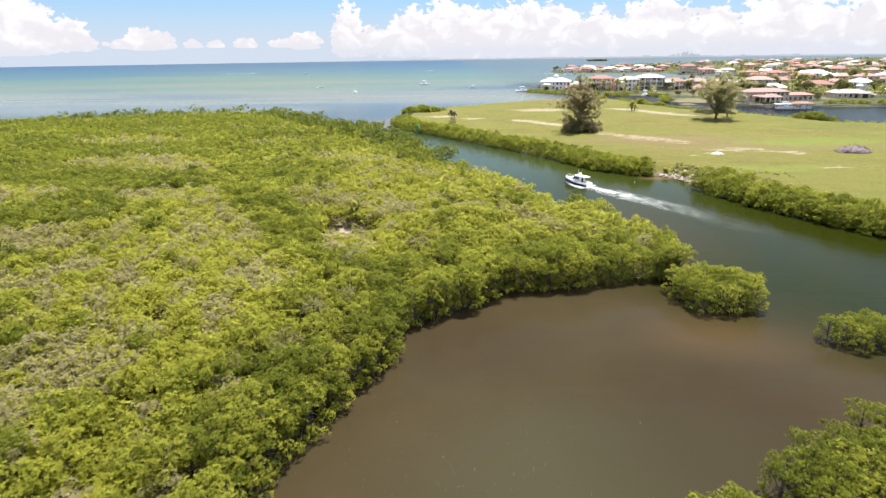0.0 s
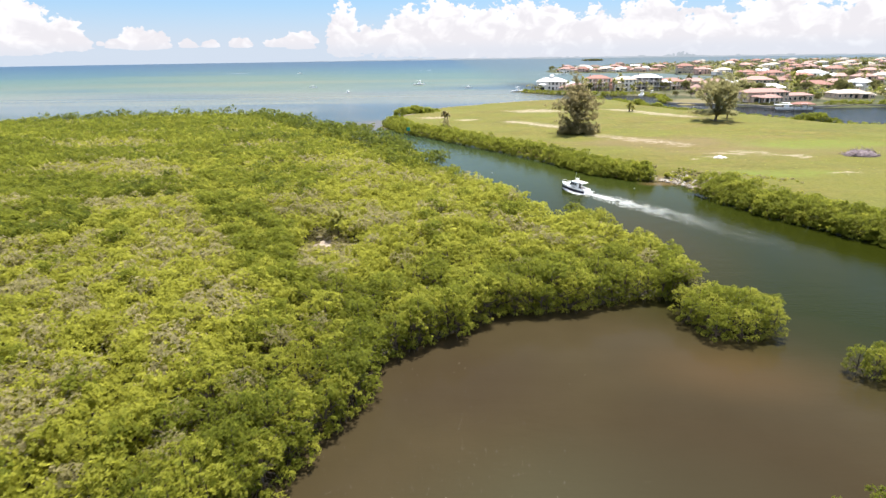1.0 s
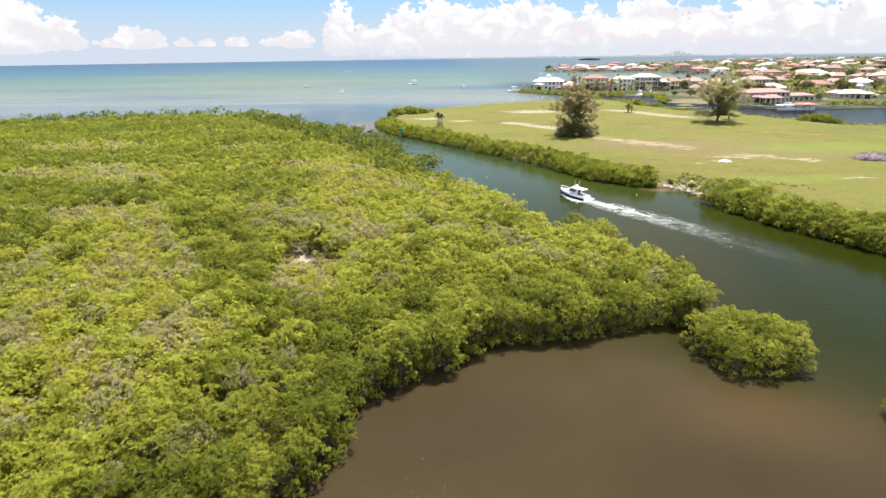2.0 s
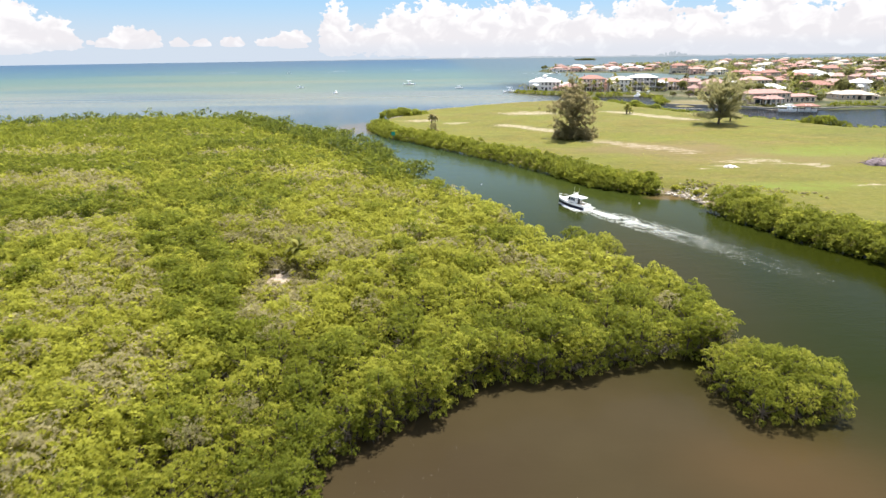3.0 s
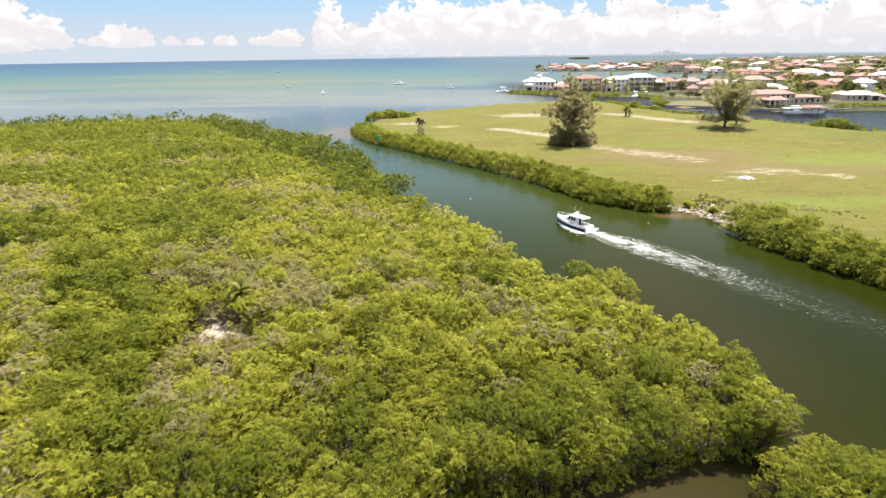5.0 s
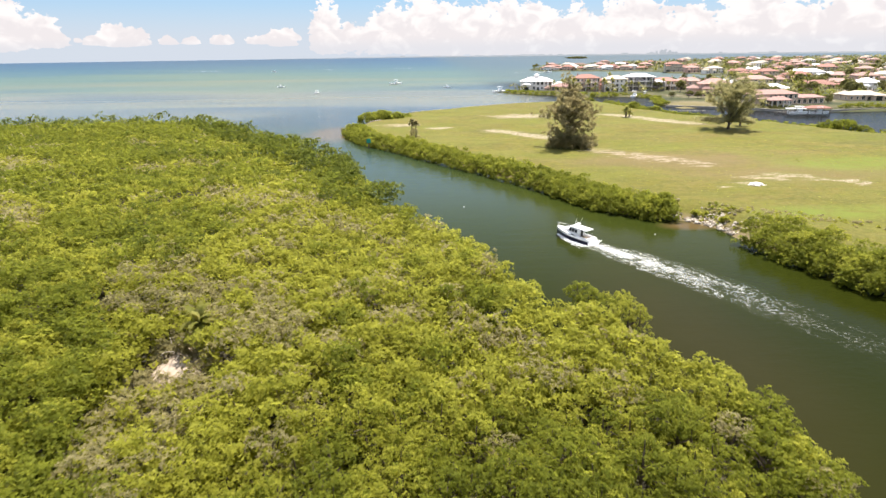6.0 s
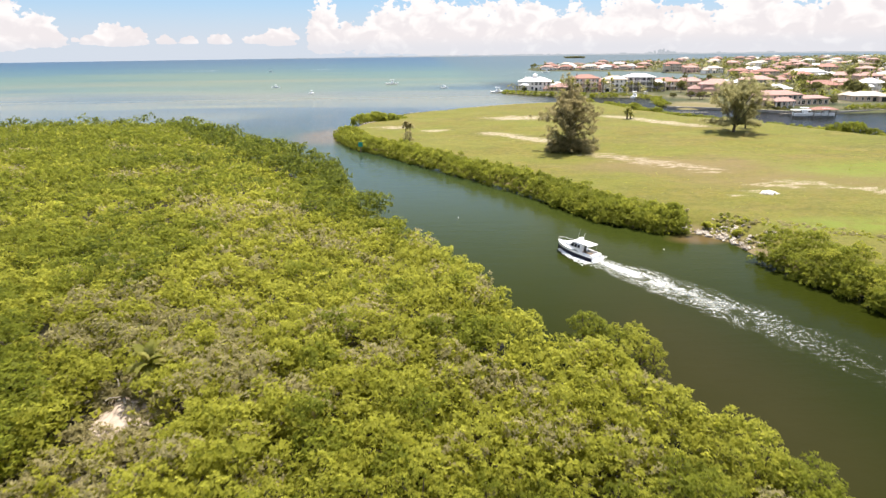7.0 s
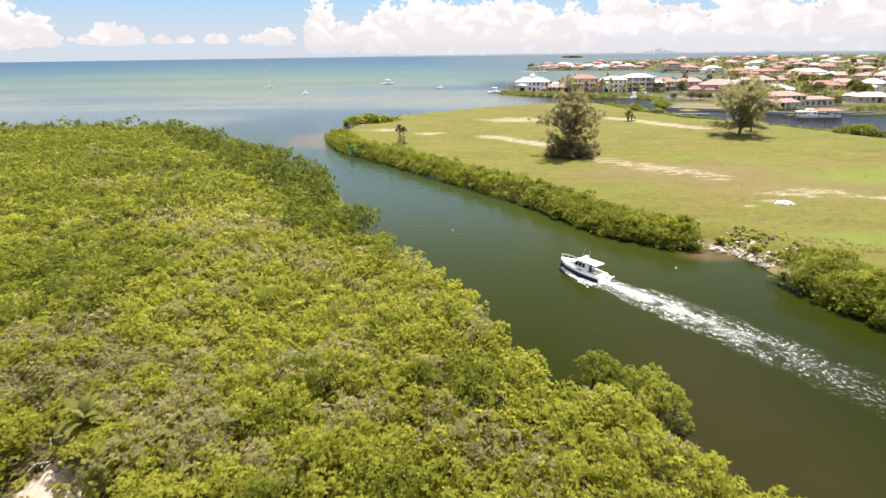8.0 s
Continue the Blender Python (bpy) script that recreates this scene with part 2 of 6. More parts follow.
channel = n.mix(n.step(py, 105.0, 185.0), (0.0115, 0.0146, 0.0016), (0.021, 0.0288, 0.0054))
# far reach bluer: the sky's reflection is put into the water colour
channel = n.mix(n.step(py, 170.0, 260.0), channel, (0.0165, 0.0305, 0.0135))
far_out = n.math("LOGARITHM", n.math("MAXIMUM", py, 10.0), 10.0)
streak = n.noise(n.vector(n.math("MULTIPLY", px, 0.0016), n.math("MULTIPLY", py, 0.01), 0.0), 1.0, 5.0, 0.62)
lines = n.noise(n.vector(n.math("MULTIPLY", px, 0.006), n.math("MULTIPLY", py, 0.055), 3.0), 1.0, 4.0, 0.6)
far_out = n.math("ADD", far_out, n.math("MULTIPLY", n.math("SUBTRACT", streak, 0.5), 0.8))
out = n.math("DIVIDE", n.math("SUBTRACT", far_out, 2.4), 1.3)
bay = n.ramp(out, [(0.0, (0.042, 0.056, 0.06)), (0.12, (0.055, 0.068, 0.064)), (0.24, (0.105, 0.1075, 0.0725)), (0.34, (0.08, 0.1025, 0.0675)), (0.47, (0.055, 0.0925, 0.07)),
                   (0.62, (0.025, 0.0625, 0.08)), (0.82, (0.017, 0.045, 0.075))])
bay = n.mix(n.math("MULTIPLY", n.step(lines, 0.48, 0.62, 0.0, 0.75), n.step(py, 1000.0, 420.0)), bay, (0.035, 0.06, 0.075))
bay = n.mix(n.math("MULTIPLY", blot(60.0, 500.0, 150.0, 45.0, 0.6, 1.2), 0.8), bay, (0.1, 0.1, 0.065))
bay = n.mix(n.math("MULTIPLY", blot(110.0, 640.0, 120.0, 45.0, 0.5, 1.4), 0.7), bay, (0.0225, 0.045, 0.06))
bay = n.mix(n.math("MULTIPLY", n.step(px, 100.0, 700.0, 0.0, 0.75), n.step(py, 1000.0, 1700.0)), bay, (0.05, 0.0675, 0.075))
bay = n.mix(n.math("MULTIPLY", n.step(px, 30.0, 150.0, 0.0, 0.65), n.step(py, 470.0, 600.0)), bay, (0.047, 0.066, 0.064))
deep = blot(-20.0, 350.0, 70.0, 70.0, 0.4, 1.0)
bay = n.mix(n.math("MULTIPLY", deep, 0.85), bay, (0.014, 0.03, 0.035))
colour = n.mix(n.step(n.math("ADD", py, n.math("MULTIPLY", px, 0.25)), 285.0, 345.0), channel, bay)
# canal near-black, mirror cut below: dark reflections of the banks as colour
canal = n.math("MULTIPLY", n.step(px, 60.0, 110.0), n.step(n.math("ADD", py, n.math("MULTIPLY", px, 1.0)), 900.0, 740.0))
colour = n.mix(n.math("MULTIPLY", canal, n.step(py, 170.0, 230.0)), colour, (0.008, 0.009, 0.008))
shallow = n.math("MAXIMUM", blot(10.0, 42.0, 42.0, 43.0, 0.3), n.math("MULTIPLY", blot(38.0, 106.0, 10.0, 26.0, 0.7), 0.35))
brown = n.mix(fine, (0.0286, 0.0222, 0.0108), (0.0377, 0.0294, 0.015))
brown = n.mix(blot(14.0, 38.0, 16.0, 12.0, 0.5), brown, (0.0358, 0.0325, 0.0178))
brown = n.mix(n.math("MULTIPLY", blot(25.0, 45.0, 11.0, 15.0, 0.7, 0.9), 0.4), brown, (0.0195, 0.0130, 0.0072))
brown = n.mix(n.math("MULTIPLY", blot(34.0, 64.0, 9.0, 5.0, 0.7, 0.9), 0.4), brown, (0.0618, 0.0377, 0.0156))
brown = n.mix(n.math("MULTIPLY", blot(4.0, 62.0, 8.0, 7.0, 0.7, 1.0), 0.5), brown, (0.0260, 0.0182, 0.0104))
colour = n.mix(shallow, colour, brown)
bank = n.math("MAXIMUM", blot(58.5, 158.5, 5.0, 2.6, 0.6), blot(-30.0, 306.0, 12.0, 22.0, 0.5))
colour = n.mix(bank, colour, (0.07, 0.05, 0.021))
ripple = n.noise(n.scaled(spot, (0.8, 1.6, 1.0)), 1.3, 3.0, 0.6)
chop = n.noise(n.scaled(spot, (0.15, 0.4, 1.0)), 1.0, 3.0, 0.6)
calm = n.math("SUBTRACT", 1.0, n.math("MULTIPLY", shallow, 0.7))
bumped = n.bump(n.math("MULTIPLY", ripple, calm), 0.35, 0.06)
bumped = n.bump(n.math("MULTIPLY", chop, n.step(py, 150.0, 330.0, 0.1, 1.0)), 0.8, 0.5, bumped)
n.finish(n.principled(colour, n.step(py, 100.0, 900.0, 0.12, 0.4), bumped, 0.0, n.math("SUBTRACT", n.step(py, 150.0, 270.0, 0.025, 0.12), n.math("MULTIPLY", canal, 0.1)), 1.33))

def strip(x0, y0, x1, y1, half, warp=1.2):
    """1 along a line on the ground, falling off unevenly to both sides."""
    dx, dy = x1 - x0, y1 - y0
    u, v = n.math("SUBTRACT", px, x0), n.math("SUBTRACT", py, y0)
    s = n.math("DIVIDE", n.math("ADD", n.math("MULTIPLY", u, dx), n.math("MULTIPLY", v, dy)), dx * dx + dy * dy)
    s = n.math("MINIMUM", n.math("MAXIMUM", s, 0.0), 1.0)
    u, v = n.math("SUBTRACT", u, n.math("MULTIPLY", s, dx)), n.math("SUBTRACT", v, n.math("MULTIPLY", s, dy))
    r = n.math("DIVIDE", n.math("SQRT", n.math("ADD", n.math("MULTIPLY", u, u), n.math("MULTIPLY", v, v))), half)
    r = n.math("ADD", r, n.math("MULTIPLY", n.math("SUBTRACT", wob, 0.5), warp))
    return n.step(r, 1.8, 0.1)


# grass: green and straw patches, bare sand
GRASS, n = material("rough grass with bare sand")
spot = n.add("ShaderNodeNewGeometry").outputs["Position"]
px, py, pz = n.split(spot)
wob = n.noise(spot, 0.09, 4.0, 0.65)
broad, mid, fine = n.noise(spot, 0.014, 3.0), n.noise(spot, 0.12, 4.0, 0.65), n.noise(spot, 1.6, 4.0, 0.7)
turf = n.ramp(n.math("ADD", n.math("MULTIPLY", broad, 0.6), n.math("MULTIPLY", mid, 0.4)),
              [(0.38, (0.083, 0.08, 0.009)), (0.46, (0.114, 0.097, 0.013)), (0.53, (0.128, 0.099, 0.019)), (0.62, (0.136, 0.096, 0.034))])
turf = n.mix(n.math("MULTIPLY", n.step(fine, 0.35, 0.7), 0.6), turf, (0.078, 0.088, 0.010))
turf = n.mix(n.step(n.noise(spot, 0.3, 6.0, 0.75), 0.5, 0.66, 0.0, 0.55), turf, (0.155, 0.12, 0.05))
turf = n.mix(n.step(n.noise(spot, 0.045, 6.0, 0.7), 0.5, 0.62, 0.0, 0.5), turf, (0.098, 0.112, 0.011))
turf = n.mix(n.step(n.noise(n.scaled(spot, (0.06, 0.16, 1.0)), 1.0, 5.0, 0.7), 0.5, 0.68, 0.0, 0.5), turf, (0.15, 0.127, 0.04))
turf = n.mix(n.math("MULTIPLY", n.step(n.noise(spot, 0.5, 5.0, 0.75), 0.48, 0.62), 0.6), turf, (0.053, 0.061, 0.0117))
turf = n.mix(n.step(n.noise(n.scaled(spot, (0.07, 0.2, 1.0)), 1.0, 6.0, 0.72), 0.47, 0.62, 0.0, 0.5), turf, (0.0556, 0.0583, 0.0117))
turf = n.mix(n.step(n.noise(spot, 0.85, 5.0, 0.75), 0.52, 0.64, 0.0, 0.55), turf, (0.168, 0.146, 0.046))
turf = n.mix(n.step(n.noise(n.scaled(spot, (1.0, 1.3, 1.0)), 0.62, 5.0, 0.8), 0.52, 0.63, 0.0, 0.6), turf, (0.045, 0.055, 0.010))
dry = n.math("MAXIMUM", blot(78.0, 215.0, 26.0, 14.0, 0.6, 1.4), blot(108.0, 195.0, 34.0, 12.0, 0.6, 1.4))
turf = n.mix(n.math("MULTIPLY", dry, 0.65), turf, (0.1272, 0.0927, 0.0451))
green = n.step(n.noise(n.scaled(spot, (0.7, 1.2, 1.0)), 0.03, 5.0, 0.65), 0.42, 0.58, 0.0, 0.42)
turf = n.mix(green, turf, n.mix(n.step(fine, 0.35, 0.65), (0.07, 0.082, 0.011), (0.128, 0.138, 0.02)))
turf = n.mix(n.step(py, 235.0, 150.0, 0.0, 0.4), turf, n.mix(n.step(fine, 0.35, 0.65), (0.06, 0.062, 0.01), (0.105, 0.1, 0.02)))
lush = n.math("MAXIMUM", blot(126.0, 207.0, 22.0, 9.0, 0.5, 1.0), blot(86.0, 158.0, 14.0, 5.0, 0.5, 1.0))
turf = n.mix(n.math("MULTIPLY", lush, n.step(n.noise(spot, 0.28, 5.0, 0.7), 0.36, 0.6, 0.25, 0.75)), turf, (0.1, 0.13, 0.018))
bare = None
for spec in ((54.0, 343.0, 17.0, 12.0),              (82.0, 184.0, 4.0, 3.5), (-4.0, 314.0, 10.0, 6.0), (14.0, 300.0, 6.0, 5.0), (76.0, 181.0, 2.0, 1.2), (105.0, 157.0, 5.0, 2.0)):
    b = blot(*spec, 0.95, 1.6)
    bare = b if bare is None else n.math("MAXIMUM", bare, b)
for spec in ((60.0, 236.0, 82.0, 211.0, 6.5), (84.0, 192.5, 92.0, 187.0, 2.8), (94.0, 193.0, 108.0, 185.0, 4.5), (35.0, 288.0, 53.0, 265.0, 5.5), (97.0, 345.0, 121.0, 303.0, 6.5)):
    bare = n.math("MAXIMUM", bare, strip(*spec))
grit = n.math("ADD", n.math("MULTIPLY", n.noise(n.scaled(spot, (0.2, 0.55, 0.3)), 1.0, 6.0, 0.75), 1.25), n.math("MULTIPLY", bare, n.step(py, 235.0, 265.0, 0.33, 0.45)))
bare = n.math("MULTIPLY", n.step(grit, 0.84, 1.04), n.step(n.noise(spot, 1.3, 5.0, 0.8), 0.42, 0.56, 0.12, 1.0))
colour = n.mix(n.math("MULTIPLY", bare, n.step(fine, 0.25, 0.55, 0.45, 0.95)), turf, (0.31, 0.262, 0.2))
colour = n.mix(n.step(pz, 1.2, 0.35), colour, (0.1272, 0.1007, 0.053))
n.finish(n.principled(colour, 0.95, n.bump(fine, 0.6, 0.15), 0.0, 0.15))

# gardens, streets and lawns of the settlement
LAWN, n = material("lawns and gardens")
spot = n.add("ShaderNodeNewGeometry").outputs["Position"]
px, py, pz = n.split(spot)
wob = n.noise(spot, 0.09, 4.0, 0.65)
mid, fine = n.noise(spot, 0.03, 4.0, 0.65), n.noise(spot, 0.4, 4.0, 0.7)
turf = n.ramp(n.math("ADD", n.math("MULTIPLY", mid, 0.6), n.math("MULTIPLY", fine, 0.4)),
              [(0.36, (0.0212, 0.0292, 0.0095)), (0.5, (0.0451, 0.0504, 0.0159)), (0.58, (0.0901, 0.0795, 0.0398)), (0.66, (0.1908, 0.1643, 0.1325))])
turf = n.mix(n.math("MULTIPLY", blot(167.0, 405.0, 17.0, 18.0, 0.3, 0.6), 0.8), turf, (0.1378, 0.1166, 0.053))
n.finish(n.principled(turf, 0.95, n.bump(fine, 0.4, 0.2), 0.0, 0.2))

# foam on the water behind the boat: broken, thinning out with age
WAKE, n = material("churned wake foam")
at = n.add("ShaderNodeTexCoord").outputs["UV"]
spot = n.add("ShaderNodeNewGeometry").outputs["Position"]
along, across, _ = n.split(at)
flow = n.vector(n.math("MULTIPLY", along, 46.0), n.math("MULTIPLY", across, 8.0), 0.0)
swirl = n.noise(spot, 2.0, 6.0, 0.7, 0.8)
gaps = n.noise(flow, 0.42, 4.0, 0.65, 0.6)
strands = n.step(n.math("ABSOLUTE", n.math("SUBTRACT", n.noise(flow, 0.8, 6.0, 0.7, 1.4), 0.5)), 0.034, 0.005)
threads = n.step(n.math("ABSOLUTE", n.math("SUBTRACT", n.noise(flow, 1.9, 5.0, 0.7, 1.0), 0.5)), 0.034, 0.005)
web = n.math("MAXIMUM", strands, n.math("MULTIPLY", threads, 0.7))
inner = n.step(n.math("ABSOLUTE", n.math("SUBTRACT", across, 0.5)), 0.34, 0.05)
thick = n.step(n.math("ADD", swirl, n.math("MULTIPLY", n.math("SUBTRACT", inner, n.math("MULTIPLY", along, 6.0)), 0.22)), 0.52, 0.72)
rim = n.step(n.math("ADD", n.math("ABSOLUTE", n.math("SUBTRACT", across, 0.5)), n.math("MULTIPLY", n.math("SUBTRACT", gaps, 0.5), 0.9)), 0.54, 0.32)
age = n.math("MULTIPLY", n.step(along, 1.0, 0.3, 0.0, 1.0), n.step(n.math("SUBTRACT", gaps, n.math("MULTIPLY", along, 0.1)), 0.34, 0.48, 0.3, 1.0))
foam = n.math("MAXIMUM", n.math("MULTIPLY", web, n.step(n.math("SUBTRACT", swirl, n.math("MULTIPLY", along, 0.08)), 0.42, 0.58, 0.02, 0.95)), thick)
off = n.math("ABSOLUTE", n.math("SUBTRACT", across, 0.5))
ridge = n.math("MULTIPLY", n.step(off, 0.2, 0.34), n.step(off, 0.5, 0.38))
beads = n.math("MULTIPLY", n.step(n.noise(spot, 4.2, 4.0, 0.7, 0.4), 0.54, 0.64), n.step(n.noise(spot, 0.7, 3.0, 0.6), 0.46, 0.62))
foam = n.math("MAXIMUM", foam, n.math("MULTIPLY", n.math("MULTIPLY", ridge, beads), n.step(along, 0.6, 0.1, 0.25, 0.95)))
foam = n.math("MULTIPLY", n.math("MAXIMUM", foam, n.math("MULTIPLY", inner, n.step(along, 0.6, 0.02, 0.06, 0.5))), n.math("MULTIPLY", rim, age))
foam = n.step(foam, 0.03, 0.85)
clear = n.add("ShaderNodeBsdfTransparent")
n.finish(n.blend(n.math("MULTIPLY", foam, n.step(along, 0.7, 0.08, 0.46, 0.78)), clear.outputs[0], n.principled((0.66, 0.69, 0.66), 0.7, n.bump(swirl, 0.5, 0.1), 0.0, 0.3)))


# ---- mesh helpers ----
def empty(name, m, label, category, group="", kind=""):
    ob = new(name)
    ob.empty_display_size = 0.3
    ob.matrix_world = m
    return tagged(ob, label, category, group, kind)


def link(name, me, mat, parent=None, label=""):
    """Links a mesh as one object under a thing or a part."""
    if mat is not None:
        for one in (mat if isinstance(mat, (list, tuple)) else [mat]):
            me.materials.append(one)
    ob = new(name, me)
    if parent is not None:
        ob.parent = parent
    return tagged(ob, label)


def part(name, bm, mat, parent=None, label=""):
    me = bpy.data.meshes.new(name)
    bm.normal_update()
    bm.to_mesh(me)
    bm.free()
    return link(name, me, mat, parent, label)


def faces_mesh(name, verts, faces, index=None):
    """A mesh from arrays whose faces all have the same number of corners; columns 4 to 6 say which way a leaf's bunch faces."""
    me = bpy.data.meshes.new(name)
    verts, faces = np.asarray(verts, np.float32), np.asarray(faces, np.int32)
    me.vertices.add(len(verts))
    me.vertices.foreach_set("co", np.ascontiguousarray(verts[:, :3]).ravel())
    me.loops.add(faces.size)
    me.loops.foreach_set("vertex_index", faces.ravel())
    me.polygons.add(len(faces))
    me.polygons.foreach_set("loop_start", np.arange(0, faces.size, faces.shape[1], dtype=np.int32))
    if index is not None:
        me.polygons.foreach_set("material_index", np.asarray(index, np.int32))
    me.update(calc_edges=True)
    me.validate()
    if verts.shape[1] == 6:
        ways = me.attributes.new("outward", "FLOAT_VECTOR", "POINT")
        ways.data.foreach_set("vector", np.ascontiguousarray(verts[:, 3:]).ravel())
    return me


def box(bm, x0, x1, y0, y1, z0, z1, bevel=0.0):
    r = bmesh.ops.create_cube(bm, size=1.0, matrix=Matrix.Translation(((x0 + x1) / 2, (y0 + y1) / 2, (z0 + z1) / 2)) @ Matrix.Diagonal((x1 - x0, y1 - y0, z1 - z0, 1)))
    if bevel:
        es = list({e for v in r["verts"] for e in v.link_edges})
        bmesh.ops.bevel(bm, geom=es, offset=bevel, segments=2, affect="EDGES", profile=0.5)
    return bm


def tube(bm, a, b, r0, r1, sides=7):
    """A tapered round bar from a to b."""
    a, b = Vector(a), Vector(b)
    d = b - a
    m = Matrix.Translation((a + b) / 2) @ d.to_track_quat("Z", "Y").to_matrix().to_4x4()
    bmesh.ops.create_cone(bm, cap_ends=True, segments=sides, radius1=r0, radius2=r1, depth=d.length, matrix=m)
    return bm


def bend(bm, points, radii, sides=7):
    for (a, b), (r0, r1) in zip(zip(points, points[1:]), zip(radii, radii[1:])):
        tube(bm, a, b, r0, r1, sides)
    return bm


def inside(poly, x, y):
    x, y = np.asarray(x, float), np.asarray(y, float)
    hit = np.zeros(x.shape, bool)
    for (x0, y0), (x1, y1) in zip(poly, poly[1:] + poly[:1]):
        if y0 != y1:
            hit ^= ((y0 > y) != (y1 > y)) & (x < (x1 - x0) * (y - y0) / (y1 - y0) + x0)
    return hit


def rim_distance(poly, x, y):
    """Metres to the rim of a polygon, positive inside."""
    x, y = np.asarray(x, float), np.asarray(y, float)
    best = np.full(x.shape, 1e9)
    for (x0, y0), (x1, y1) in zip(poly, poly[1:] + poly[:1]):
        ex, ey = x1 - x0, y1 - y0
        t = np.clip(((x - x0) * ex + (y - y0) * ey) / (ex * ex + ey * ey + 1e-9), 0, 1)
        best = np.minimum(best, np.hypot(x - x0 - t * ex, y - y0 - t * ey))
    return np.where(inside(poly, x, y), best, -best)


def lumps(x, y, scale):
    """Smooth unevenness between -1 and 1."""
    return (np.sin(x * scale * 1.3 + 1.7 * np.sin(y * scale * 0.7)) + np.sin(y * scale * 1.1 + 1.3 * np.sin(x * scale * 0.9 + 2.0))) / 2


def terrain(name, poly, height, slope, cell, mat, label, uneven=0.15, category="ground"):
    """Land whose edge slopes down into the water."""
    xs = np.arange(min(p[0] for p in poly) - 2 * cell, max(p[0] for p in poly) + 2 * cell, cell)
    ys = np.arange(min(p[1] for p in poly) - 2 * cell, max(p[1] for p in poly) + 2 * cell, cell)
    gx, gy = np.meshgrid(xs, ys)
    d = rim_distance(poly, gx, gy)
    t = np.clip(d / slope, 0, 1)
    z = np.where(d > 0, height * t * t * (3 - 2 * t) + uneven * lumps(gx, gy, 0.16) * t, np.maximum(d * 0.35, -2.0))
    n0 = len(xs)
    i, j = np.meshgrid(np.arange(n0 - 1), np.arange(len(ys) - 1))
    f = np.stack([j * n0 + i, j * n0 + i + 1, (j + 1) * n0 + i + 1, (j + 1) * n0 + i], -1).reshape(-1, 4)
    keep = (d.ravel()[f] > -2.5 * cell).any(1)
    me = faces_mesh(name, np.stack([gx, gy, z], -1).reshape(-1, 3), f[keep])
    me.polygons.foreach_set("use_smooth", np.ones(len(me.polygons), bool))
    return tagged(link(name, me, mat), label, category, kind="structure")


# ---- foliage ----
def tuft_shapes(rng, leaves, count=10, width=0.4, lift=0.5):
    """Rosettes of leaves round a twig's end, each leaf a pointed blade that spreads from the twig."""
    made = []
    for _ in range(count):
        a = np.arange(leaves) * 2.4 + rng.uniform(-0.5, 0.5, leaves)
        up = rng.normal(lift, 0.4, leaves)
        d = np.stack([np.cos(a), np.sin(a), up], 1)
        d /= np.linalg.norm(d, axis=1)[:, None]
        side = np.cross(np.array([0, 0, 1.0]), d) + rng.normal(0, 0.35, (leaves, 3))
        side /= np.linalg.norm(side, axis=1)[:, None]
        size = rng.uniform(0.6, 1.1, (leaves, 1))
        mid = d * size * 0.25
        made.append(np.stack([mid - side * width * size * 0.5, mid + side * width * size * 0.5, d * size], 1))
    return np.array(made)


def tufts(rng, shapes, spots, outward, sizes):
    """Sets rosettes at spots, turned outward. Gives three vertices a leaf."""
    n = len(spots)
    w = outward / (np.linalg.norm(outward, axis=1)[:, None] + 1e-9)
    h = rng.normal(size=(n, 3))
    u = np.cross(h, w)
    u /= np.linalg.norm(u, axis=1)[:, None]
    v = np.cross(w, u)
    m = np.stack([u, v, w], 2) * np.asarray(sizes)[:, None, None]
    pick = shapes[rng.integers(0, len(shapes), n)]
    return (np.einsum("nij,nlkj->nlki", m, pick) + spots[:, None, None, :]).reshape(-1, 3)


def facing_out(verts, ways, each):
    """Leaf corners beside the unit way that their bunch faces."""
    ways = ways / (np.linalg.norm(ways, axis=1)[:, None] + 1e-9)
    return np.concatenate([verts, np.repeat(ways, each, 0)], 1)


CORE_V = np.array([(x, y, z) for x in (-1, 1) for y in (-1, 1) for z in (-1, 1)]) / 1.732
CORE_F = np.array([(0, 1, 3), (0, 3, 2), (4, 6, 7), (4, 7, 5), (0, 4, 5), (0, 5, 1), (2, 3, 7), (2, 7, 6), (0, 2, 6), (0, 6, 4), (1, 5, 7), (1, 7, 3)])


def around(rng, count, low):
    """Random ways outward, none steeper downward than low."""
    z = low + (1 - low) * rng.random(count) ** 0.85
    a = rng.uniform(0, 6.283, count)
    flat = np.sqrt(np.clip(1 - z * z, 0, 1))
    return np.stack([flat * np.cos(a), flat * np.sin(a), z], 1)


